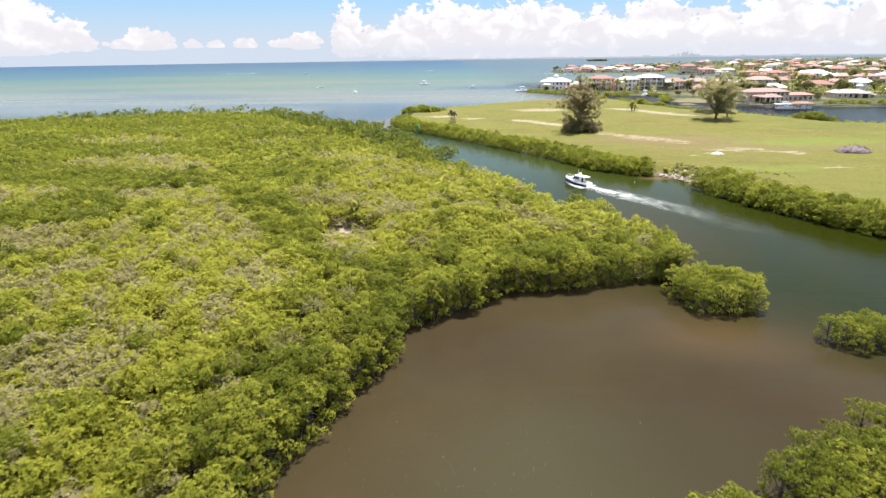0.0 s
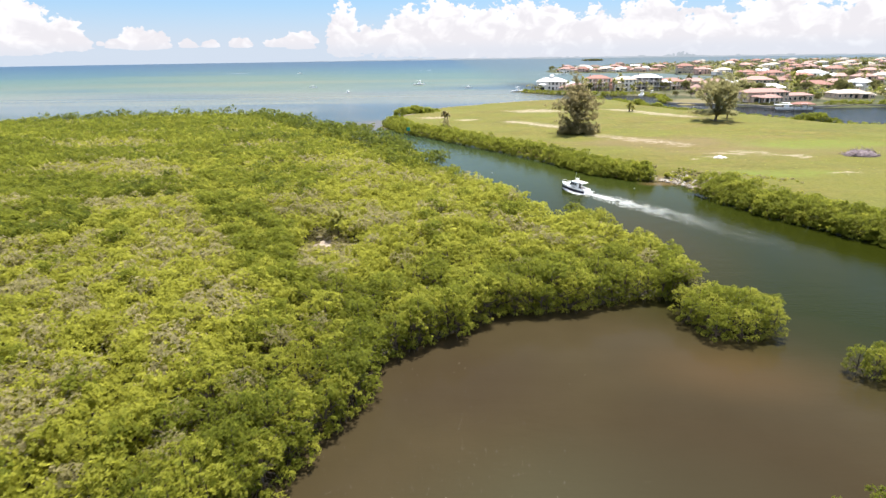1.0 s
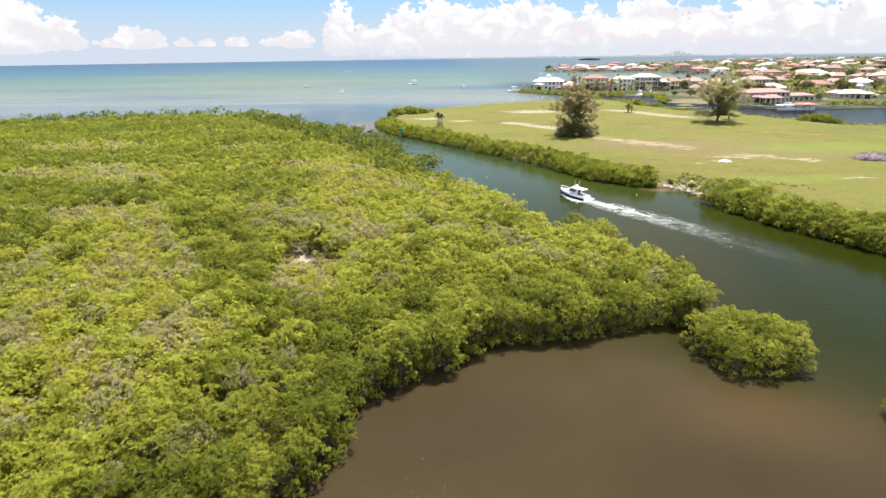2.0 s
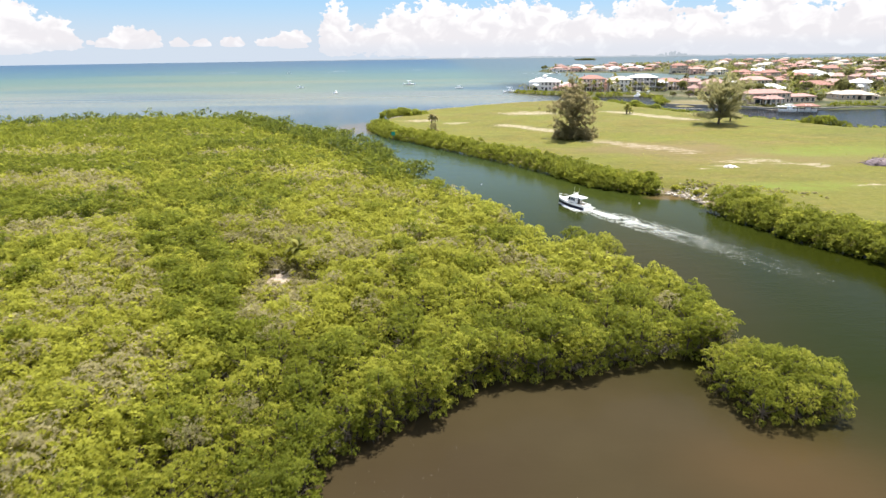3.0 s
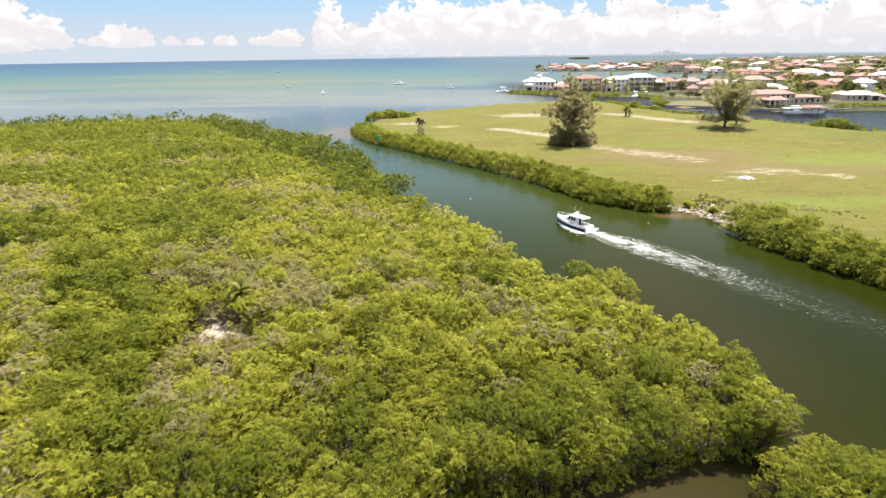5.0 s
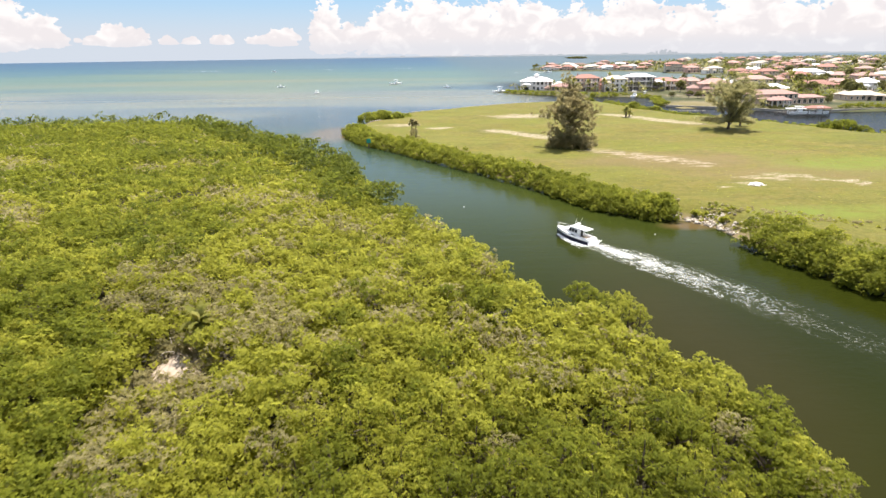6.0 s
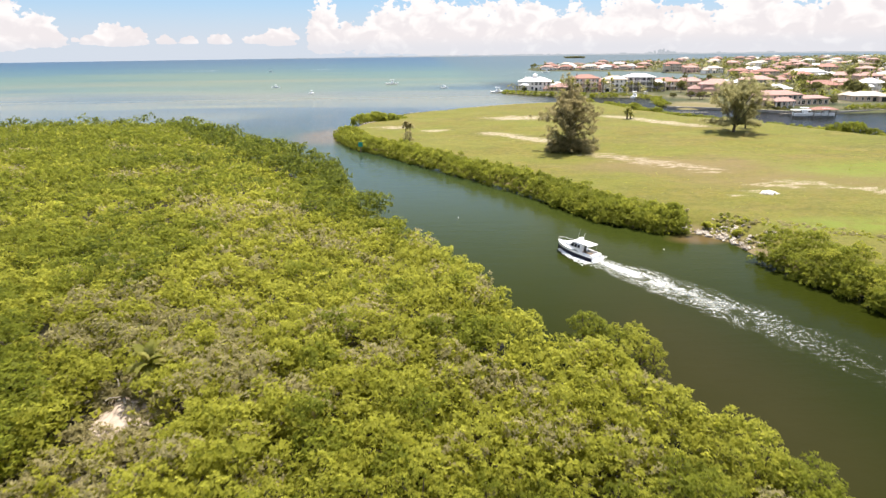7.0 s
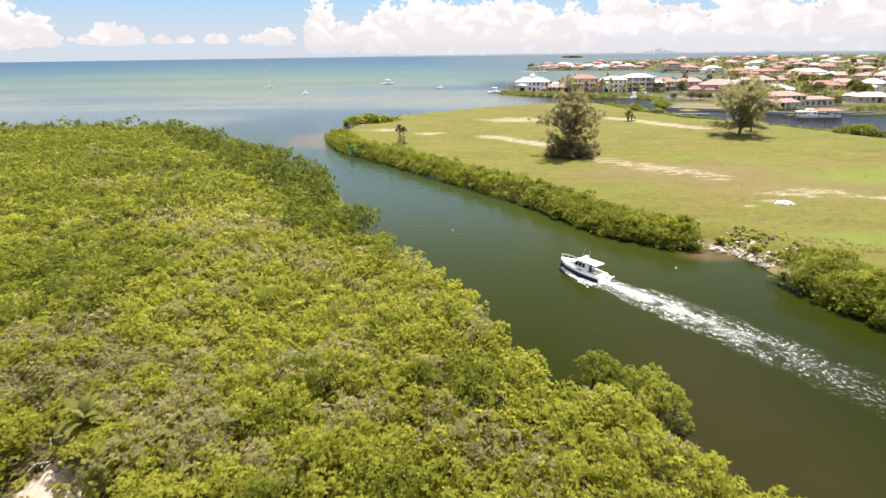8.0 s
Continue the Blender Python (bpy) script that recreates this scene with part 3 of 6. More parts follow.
def clumps(rng, centres, radii, each, size, shapes, sort=None, low=-0.35, core=0.72, inner=None):
    """Round bunches of rosettes: vertices, faces and the kind of each face."""
    n = len(centres)
    d = around(rng, n * each, low)
    c, r = np.repeat(centres, each, 0), np.repeat(radii, each)
    spots = c + d * (r * rng.uniform(0.72, 1.08, n * each))[:, None] * np.array([1, 1, 0.9])
    leaf = tufts(rng, shapes, spots, d + np.array([0, 0, 0.3]), rng.uniform(0.75, 1.25, n * each) * size)
    leaf = facing_out(leaf, d + np.array([0, 0, 0.7]), shapes.shape[1] * 3)
    faces = np.arange(len(leaf)).reshape(-1, 3)
    kinds = np.repeat(np.zeros(n, int) if sort is None else sort, each * shapes.shape[1])
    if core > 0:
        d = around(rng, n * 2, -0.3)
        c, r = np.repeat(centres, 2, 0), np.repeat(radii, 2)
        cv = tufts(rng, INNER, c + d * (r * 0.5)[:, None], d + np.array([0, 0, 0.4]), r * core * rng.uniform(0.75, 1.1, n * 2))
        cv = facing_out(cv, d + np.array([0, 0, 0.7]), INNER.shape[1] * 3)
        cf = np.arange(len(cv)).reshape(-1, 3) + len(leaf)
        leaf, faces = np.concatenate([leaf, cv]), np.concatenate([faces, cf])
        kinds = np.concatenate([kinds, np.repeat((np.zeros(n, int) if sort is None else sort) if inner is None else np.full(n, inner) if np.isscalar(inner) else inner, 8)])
    return leaf, faces, kinds


def fill(rng, centres, reach, kind, each):
    """Broad sprays of inner leaves that close the stand below its outer leaves."""
    n = len(centres)
    c, w = np.repeat(centres, each, 0), np.repeat(reach, each)
    spots = c + np.stack([rng.uniform(-0.75, 0.75, n * each) * w, rng.uniform(-0.75, 0.75, n * each) * w, rng.uniform(-0.6, 0.7, n * each)], 1)
    v = tufts(rng, INNER, spots, rng.normal(0, 0.35, (n * each, 3)) + np.array([0, 0, 1.0]), w * rng.uniform(0.12, 0.2, n * each))
    v = facing_out(v, np.tile([0.0, 0.0, 1.0], (n * each, 1)), INNER.shape[1] * 3)
    f = np.arange(len(v)).reshape(-1, 3)
    return v, f, np.full(len(f), kind)


def crown_lobes(rng, centre, reach, count, low=-0.3):
    """Centres of the bunches that make up one uneven crown."""
    d = around(rng, count, low)
    return np.asarray(centre) + d * np.array(reach) * rng.uniform(0.7, 1.05, (count, 1))


def dome(rng, centre, reach, count):
    """Centres of the bunches of one rounded crown, wound evenly about its top."""
    i = np.arange(count)
    z = 1 - 0.95 * (i + 0.5) / count
    a = i * 2.4 + rng.uniform(0, 6.28)
    flat = np.sqrt(1 - z * z)
    d = np.stack([flat * np.cos(a), flat * np.sin(a), z * 0.85], 1)
    return np.asarray(centre) + (d + rng.normal(0, 0.12, (count, 3))) * reach * rng.uniform(0.8, 1.08, (count, 1))


def gather(bits):
    """Joins several (vertices, faces, index)."""
    vs, fs, ids, base = [], [], [], 0
    for v, f, i in bits:
        vs.append(v)
        fs.append(f + base)
        ids.append(i)
        base += len(v)
    return np.concatenate(vs), np.concatenate(fs), np.concatenate(ids)


rng = np.random.default_rng(4)
INNER = tuft_shapes(rng, 4, 16, 1.0, 0.3)
FINE, MEDIUM, COARSE = tuft_shapes(rng, 6, 10, 0.56), tuft_shapes(rng, 6, 16, 0.55), tuft_shapes(rng, 4, 16, 0.85, 0.3)

# ---- water and land ----
bm = bmesh.new()
rings = [0, 60, 150, 400, 1000, 2200, 4890]
last = None
for r in rings:
    ring = [bm.verts.new((r * math.sin(a), r * math.cos(a) + 40, 0)) for a in (2 * math.pi * i / 96 for i in range(96))] if r else [bm.verts.new((0, 40, 0))]
    if last is not None:
        for i in range(96):
            j = (i + 1) % 96
            bm.faces.new((last[0], ring[j], ring[i]) if len(last) == 1 else (last[i], last[j], ring[j], ring[i]))
    last = ring
bmesh.ops.recalc_face_normals(bm, faces=bm.faces)
for f in bm.faces:
    if f.normal.z < 0:
        f.normal_flip()
tagged(part("water", bm, WATER), "brown cove, green channel and pale blue bay water", "water", kind="structure")

SWAMP = [(-60, 5), (-22, 12), (-18, 25), (-15.5, 37), (-13.5, 43), (-12, 48), (-9.5, 53), (-7, 58.5), (-6.5, 65), (-3, 69), (3, 72.5), (7, 77.7), (9, 79.6), (15, 78.5), (20, 80.1), (27, 82.5),
         (32, 83), (35.6, 82), (36.4, 91), (33.4, 97.2), (29.4, 103.5), (28.2, 109.5), (26.5, 112.5), (22, 112.5), (18.5, 121), (16, 128), (15.5, 133), (12, 141), (9, 147.5), (2.5, 159.5), (-3, 169),
         (-9.5, 191), (-12, 205), (-23, 219), (-37, 242), (-54, 264), (-71, 288), (-87, 310), (-110, 310), (-150, 322), (-205, 308), (-290, 300), (-290, 5)]
terrain("ground", SWAMP, 0.35, 5.0, 4.0, MUD, "dark tidal mud under the mangroves", 0.08)

FIELD = [(-25, 309), (-22, 292), (-15, 273), (0, 251), (20, 219), (34, 196), (45, 171), (52, 163.5), (58, 162), (62.5, 155), (63, 148), (66, 138), (70, 126), (76, 113), (83, 101),
         (95, 86), (130, 62), (340, 62), (340, 215), (260, 240), (176, 273), (158, 318), (139, 344), (128, 378), (122, 436), (86, 437), (50, 423), (16, 394), (-3, 380), (-17, 344), (-25, 326)]
terrain("ground", FIELD, 2.4, 8.0, 2.5, GRASS, "open grassy field with bare sandy patches", 0.2)

TOWN = [(66, 562), (73, 547), (96, 518), (134, 489), (158, 497), (166, 470), (153, 432), (149, 405), (186, 381), (197, 367), (221, 363), (250, 368), (330, 345), (700, 290), (2300, 290), (2700, 1400),
        (2300, 2300), (1300, 2450), (820, 1980), (560, 1750), (380, 1480), (230, 1300), (196, 1160), (200, 1100), (240, 1086), (300, 1055), (352, 1035), (366, 940), (385, 840), (330, 690), (240, 632), (150, 606), (90, 590)]
terrain("ground", TOWN, 1.6, 3.0, 16.0, LAWN, "low green land with waterfront gardens", 0.1)

# ---- the mangrove swamp ----
# stands: x, y and the two half widths
GREY_STANDS = [(-41, 111, 10, 7), (-37, 94, 9, 8), (-26, 78, 7, 5), (-38, 49, 9, 7), (-31, 60, 9, 5), (-38, 69, 8, 5), (-25, 72, 5, 4), (-64, 94, 12, 8), (-24, 119, 8, 6), (-9, 147, 8, 5), (-7, 104.6, 6, 3.5),
               (-23, 164, 9, 6), (-70, 157, 16, 10), (-49, 127, 9, 7), (-61, 125, 10, 8), (1, 119, 5, 4), (17, 124.5, 3, 3), (-90, 166, 18, 9), (-18, 86, 5, 4), (-20, 150, 7, 4), (-13, 115, 7, 5), (-4, 103, 5, 3.5),
               (4, 110, 3, 3), (-15, 122, 6, 4), (-29, 126, 6, 4), (14, 105.6, 3, 2.5), (-32, 170, 10, 6), (-56, 203, 14, 7), (-100, 120, 20, 14), (-80, 60, 18, 16), (-56, 76, 9, 8), (-110, 210, 25, 10), (-95, 245, 20, 9)]
DEEP_STANDS = [(-4, 62, 5, 9), (22, 85, 14, 4.5), (-65, 177, 8, 6), (-32, 148, 5, 4), (-48, 149, 6, 5), (14, 114, 4, 3), (-9, 75, 5, 4), (-19, 81, 5, 4), (-14, 48, 4, 6), (2, 157, 5, 7), (-120, 185, 16, 6), (-150, 240, 26, 8)]
# the dark green line of trees that crosses the swamp
DARK_LINE = [(-150, 330), (-132, 318), (-71, 189), (-50, 146), (-44, 127), (-26, 98), (-22, 90)]


def on_dark_line(x, y):
    for (x0, y0), (x1, y1) in zip(DARK_LINE, DARK_LINE[1:]):
        ex, ey = x1 - x0, y1 - y0
        t = min(1, max(0, ((x - x0) * ex + (y - y0) * ey) / (ex * ex + ey * ey)))
        if math.hypot(x - x0 - t * ex, y - y0 - t * ey) < 3.0 + 0.022 * y:
            return True
    return False


def in_stand(stands, x, y):
    return any(((x - a) / ra) ** 2 + ((y - b) / rb) ** 2 < 1 for a, b, ra, rb in stands)


def glade(x, y):
    """The bare sandy opening among the mangroves."""
    return ((x + 18.6) / 2.4) ** 2 + ((y - 105.4) / 5.2) ** 2 < 1


rng = np.random.default_rng(11)
spots = []
for gy in np.arange(14, 322, 2.5):
    reach = 2.6 * (1 + max(0, gy - 150) / 300)
    for gx in np.arange(-262, 42, reach):
        x, y = gx + rng.uniform(-0.95, 0.95), gy + rng.uniform(-0.95, 0.95)
        if x > -0.73 * y - 12 and y > 20:
            spots.append((x, y))
spots = np.array(spots)
spots = spots[rim_distance(SWAMP, spots[:, 0], spots[:, 1]) > 1.9]
fringe = []
for (x0, y0), (x1, y1) in zip(SWAMP[2:36], SWAMP[3:37]):
    d = math.hypot(x1 - x0, y1 - y0)
    for i in range(max(1, round(d / 1.7))):
        t = (i + rng.uniform(0.2, 0.8)) / max(1, round(d / 1.7))
        o = rng.uniform(-0.3, 0.7) if y1 < 90 else rng.uniform(0.5, 1.7)
        fringe.append((x0 + (x1 - x0) * t - (y1 - y0) / d * o, y0 + (y1 - y0) * t + (x1 - x0) / d * o))
spots = np.concatenate([fringe, spots])
spots = np.array([p for p in spots if not glade(*p)])
rim = rim_distance(SWAMP, spots[:, 0], spots[:, 1])


def sort_of(x, y, d):
    """0 yellow-green, 1 olive-grey, 2 deep green, 4 the darkest, tall trees on the outer bank."""
    u = rng.random()
    if y > 158 and d < 10.5 and x > -190:
        return 4 if u < 0.6 else 2 if u < 0.92 else 0
    if on_dark_line(x, y):
        return 2 if u < 0.68 else 0
    if in_stand(DEEP_STANDS, x, y):
        return 2 if u < 0.7 else 0
    if in_stand(GREY_STANDS, x, y):
        return 1 if u < 0.72 else 0
    if y > 165 or x < -62 or y > 126 and x < -26:
        return 4 if u < 0.12 else 2 if u < 0.58 + 0.3 * (x < -60) else 1 if u > 0.9 else 0
    return 1 if u < 0.13 else 2 if u < (0.32 if x < -36 else 0.2) else 0


kind = np.array([sort_of(x, y, d) for (x, y), d in zip(spots, rim)])
LEAVES = [LEAF_GREEN, LEAF_GREY, LEAF_DEEP]
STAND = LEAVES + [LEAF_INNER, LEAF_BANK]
WORDS = ["bright yellow-green mangrove tree at the water's edge", "olive-grey mangrove tree with thin twiggy crown", "deep green bushy mangrove tree with dense glossy leaves"]


def mangrove(seed, sort):
    """One mangrove: trunk with limbs and arching prop roots, and a dense leafy crown."""
    r = np.random.default_rng(seed)
    tree = empty("mangrove_tree", Matrix(), WORDS[sort], "tree", "mangroves round the cove")
    bm = bmesh.new()
    top = Vector((r.uniform(-0.4, 0.4), r.uniform(-0.4, 0.4), 3.2))
    bend(bm, [(0, 0, 0.5), (top.x * 0.4, top.y * 0.4, 1.6), tuple(top), (top.x * 1.4, top.y * 1.4, 4.6)], [0.14, 0.12, 0.09, 0.03], 5)
    for i in range(7):
        a = i * 0.9 + r.uniform(-0.3, 0.3)
        z = r.uniform(1.3, 3.3)
        bend(bm, [(0, 0, z - 0.5), (0.8 * math.cos(a), 0.8 * math.sin(a), z + 0.3), (1.7 * math.cos(a), 1.7 * math.sin(a), z + r.uniform(0.5, 1.2))], [0.07, 0.05, 0.02], 3)
    for i in range(8):
        a = i * 0.785 + r.uniform(-0.3, 0.3)
        o = r.uniform(0.8, 1.5)
        bend(bm, [(0, 0, r.uniform(0.7, 1.3)), (0.6 * o * math.cos(a), 0.6 * o * math.sin(a), 0.75), (o * math.cos(a), o * math.sin(a), -0.3)], [0.045, 0.04, 0.03], 3)
    part("trunk", bm, BARK, tree)
    lobes = np.concatenate([dome(r, (0, 0, 3.3), 1.6, 15), crown_lobes(r, (0, 0, 2.3), (1.75, 1.75, 1.1), 9, -0.6)])
    for i in range(8):
        a = i * 0.785 + r.uniform(-0.3, 0.3)
        o = r.uniform(1.5, 2.0)
        lobes = np.concatenate([lobes, [[o * math.cos(a), o * math.sin(a), r.uniform(0.55, 1.3)]]])
    # inner bunches take deep green, putting shade between the plumes into the colour
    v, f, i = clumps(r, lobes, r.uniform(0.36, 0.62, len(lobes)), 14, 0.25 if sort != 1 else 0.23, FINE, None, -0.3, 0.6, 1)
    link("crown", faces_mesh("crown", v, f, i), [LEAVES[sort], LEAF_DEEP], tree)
    return tree


models = [[mangrove(100 * s + i, s) for i in range(c)] for s, c in ((0, 5), (1, 3), (2, 4))]
# trees of their own: the fringe of the cove, and the islets in it
near = [i for i in np.argsort(rim + np.maximum(0, spots[:, 1] - 92) * 5 + np.maximum(0, -20 - spots[:, 0]) * 5)[:225]]
singles = [(spots[i][0], spots[i][1], 2 if rng.random() < 0.3 else min(2, int(kind[i])), rng.uniform(0.82, 1.16)) for i in near]
for cx, cy, rx, ry, count, tall in ((36.8, 74.8, 5.6, 5.6, 23, 0.84), (48.6, 61.8, 4.9, 2.8, 12, 0.66), (32.0, 36.0, 8.0, 5.0, 22, 0.86), (39.0, 38.0, 6.0, 7.0, 15, 0.92), (18.6, 31.2, 5.2, 2.6, 13, 0.8)):
    for i in range(count):
        a, o = i * 2.4, math.sqrt((i + 0.5) / count)
        singles.append((cx + rx * o * math.cos(a), cy + ry * o * math.sin(a), 0 if rng.random() < 0.3 else 2, tall * (1.08 - 0.22 * o)))
for x, y, tall in ((31.0, 112.8, 0.85), (32.4, 112.6, 0.8), (29.0, 114.5, 0.95), (27.4, 116.0, 1.0), (30.4, 115.0, 0.9), (35.3, 98.0, 0.75), (26.4, 117.0, 1.1)):
    singles.append((x, y, 0 if x > 29.5 else 2, tall))
used = set()
for x, y, s, tall in singles:
    pool = models[s]
    model = pool[int(rng.integers(len(pool)))]
    m = pose(x, y, 0.1, 0, 0, rng.uniform(0, 360)) @ Matrix.Diagonal((tall * rng.uniform(0.9, 1.15), tall * rng.uniform(0.9, 1.15), tall * rng.uniform(0.88, 1.12), 1))
    if model.name not in used:
        used.add(model.name)
        model.matrix_world = m
    else:
        twin = copy_thing(model, m)
        twin.matrix_world = m
for pool in models:
    for model in pool:
        if model.name not in used:
            model.matrix_world = pose(spots[near[-1]][0] - 3, spots[near[-1]][1], 0.1)

# the rest of the swamp, past counting
taken = set(near)
sets = {"close": [], "middle": [], "far": []}
bodies = []
for i, (x, y) in enumerate(spots):
    if i in taken:
        continue
    s = int(kind[i])
    tall = rng.uniform(4.3, 5.9) + 0.6 * lumps(x, y, 0.11) + (0.7 if s in (2, 4) else -0.25 if s == 1 else 0) + max(0, y - 150) * 0.004
    if y > 158 and rim[i] < 12 and s == 4:
        tall += rng.uniform(0.3, 2.6)
    if y > 200 and x < -110:
        tall -= min(1.6, (-110 - x) * 0.02)
    low_scrub = in_stand([(-16.6, 97.5, 6.0, 8.5)], x, y)
    if low_scrub:
        tall, s = rng.uniform(1.7, 2.6) + 0.1 * math.hypot(x + 16.6, y - 100), 1 if rng.random() < 0.85 else 0
    grow = 1 + max(0, y - 150) / 330
    w = rng.uniform(1.25, 1.95) * grow
    band = "close" if y < 126 else "middle" if y < 165 else "far"
    count = {"close": 8, "middle": 6, "far": 5}[band]
    lobes = dome(rng, (x, y, tall - 0.85 * w), w, count)
    if rim[i] < 3.0:
        lobes = np.concatenate([lobes, crown_lobes(rng, (x, y, 1.9), (w, w, 1.6), 4, -0.95)])
    if not in_stand([(-18.5, 105.6, 4.2, 6.8)], x, y):
        bodies.append((x, y, max(0.4, tall - 1.35), (2.0 if rim[i] > 2 else 1.3) * grow, s))
        if rim[i] > 3.5 and y < 165 and not low_scrub:
            bodies.append((x, y, tall - 2.2, 3.0, s))
            if y < 118:
                bodies.append((x, y, 1.5, 3.6, s))
    for c in lobes:
        sets[band].append((*c, rng.uniform(0.6, 0.95) * grow * (1.1 if band != "close" else 1.0), s))
bits = []
for band, each, size, shapes in (("close", 11, 0.38, FINE), ("middle", 7, 0.46, MEDIUM), ("far", 4, 0.66, MEDIUM)):
    a = np.array(sets[band])
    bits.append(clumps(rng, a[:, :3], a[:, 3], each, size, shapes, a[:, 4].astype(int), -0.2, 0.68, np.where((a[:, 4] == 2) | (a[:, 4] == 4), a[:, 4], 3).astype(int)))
a = np.array(bodies)
for s in (2, 3, 4):
    for each, band in ((20, a[:, 1] < 165), (11, a[:, 1] >= 165)):
        own = ((a[:, 4] == s) if s != 3 else (a[:, 4] < 2)) & band
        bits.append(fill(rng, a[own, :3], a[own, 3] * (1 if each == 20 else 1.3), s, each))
v, f, c = gather(bits)
tagged(link("mangrove_thicket", faces_mesh("mangrove_thicket", v, f, c), STAND), "dense yellow-green mangrove thicket with olive-grey patches", "mangroves", kind="stuff")

# mangrove hedge on the field's bank
def hedge(line, width, tall, words, seed, step=1.5, leaves=None, each=7):
    r = np.random.default_rng(seed)
    lobes, tips, hearts = [], [], []
    for (x0, y0), (x1, y1) in zip(line, line[1:]):
        d = math.hypot(x1 - x0, y1 - y0)
        for i in range(max(1, int(d / step))):
            t = (i + r.random()) / max(1, int(d / step))
            for row in range(max(1, int(width / 1.6))):
                o = (row - 0.45) * 1.6 + r.uniform(-0.6, 0.6)
                x, y = x0 + (x1 - x0) * t + (y1 - y0) / d * o, y0 + (y1 - y0) * t - (x1 - x0) / d * o
                h = tall * r.uniform(0.78, 1.1) * (0.72 if row == 0 else 1.0) + 0.35 * lumps(x, y, 0.2)
                h += 0.5 * lumps(x, y, 0.8)
                s = 2 if r.random() < 0.84 else 0
                if each == 7 and y < 190:
                    wide = r.uniform(1.0, 1.45)
                    for c in dome(r, (x, y, h * 0.88 - wide), wide, 8):
                        tips.append((*c, r.uniform(0.42, 0.66), s))
                    if row == 0:
                        for c in crown_lobes(r, (x, y, h * 0.4), (1.3, 1.3, h * 0.3), 7, -0.9):
                            tips.append((*c, r.uniform(0.42, 0.62), s))
                    hearts.append((x, y, h * 0.35, 2.4))
                    hearts.append((x, y, 0.75, 2.6))
                else:
                    for c in crown_lobes(r, (x, y, h * 0.52), (1.0, 1.0, h * 0.36), 4, -0.9 if row == 0 else 0.0):
                        lobes.append((*c, r.uniform(0.55, 0.95), s))
                hearts.append((x, y, h * 0.62, 2.2))
                if row == 0:
                    hearts.append((x, y, h * 0.3, 2.0))
                    for low in range(5):
                        lobes.append((x - (y1 - y0) / d * r.uniform(0.1, 1.5) + r.uniform(-0.7, 0.7), y + (x1 - x0) / d * r.uniform(0.1, 1.5) + r.uniform(-0.7, 0.7), r.uniform(0.15, 1.0) * min(1.0, tall / 4.0), r.uniform(0.4, 0.65), 2))
    # inside stays deep green, so the shade of the clefts lies in the colour
    a = np.array(lobes)
    v, f, c = clumps(r, a[:, :3], a[:, 3], each, 0.4 if each == 7 else 0.62, MEDIUM, a[:, 4].astype(int), -0.4, 0.85, 2)
    a = np.array(hearts)
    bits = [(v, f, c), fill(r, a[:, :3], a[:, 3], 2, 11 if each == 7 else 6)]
    if tips:
        a = np.array(tips)
        bits.append(clumps(r, a[:, :3], a[:, 3], 10, 0.29, FINE, a[:, 4].astype(int), -0.3, 0.68, 2))
    v, f, c = gather(bits)
    return tagged(link("mangrove_hedge", faces_mesh("mangrove_hedge", v, f, c), leaves or STAND), words, "mangroves", kind="stuff")


hedge([(57.6, 162.4), (54.2, 163.0), (45, 171), (34, 196), (20, 219), (0, 251), (-15, 273), (-22, 292), (-25.5, 306)], 8.0, 4.7, "clipped-looking green mangrove hedge along the channel bank", 21)
hedge([(63.1, 146.2), (65.4, 137.6), (69.2, 125.6), (75.2, 112.5), (82.2, 100.4), (94.2, 85.4)][::-1], 9.6, 5.3, "thick green mangrove hedge beside the boulders", 22)


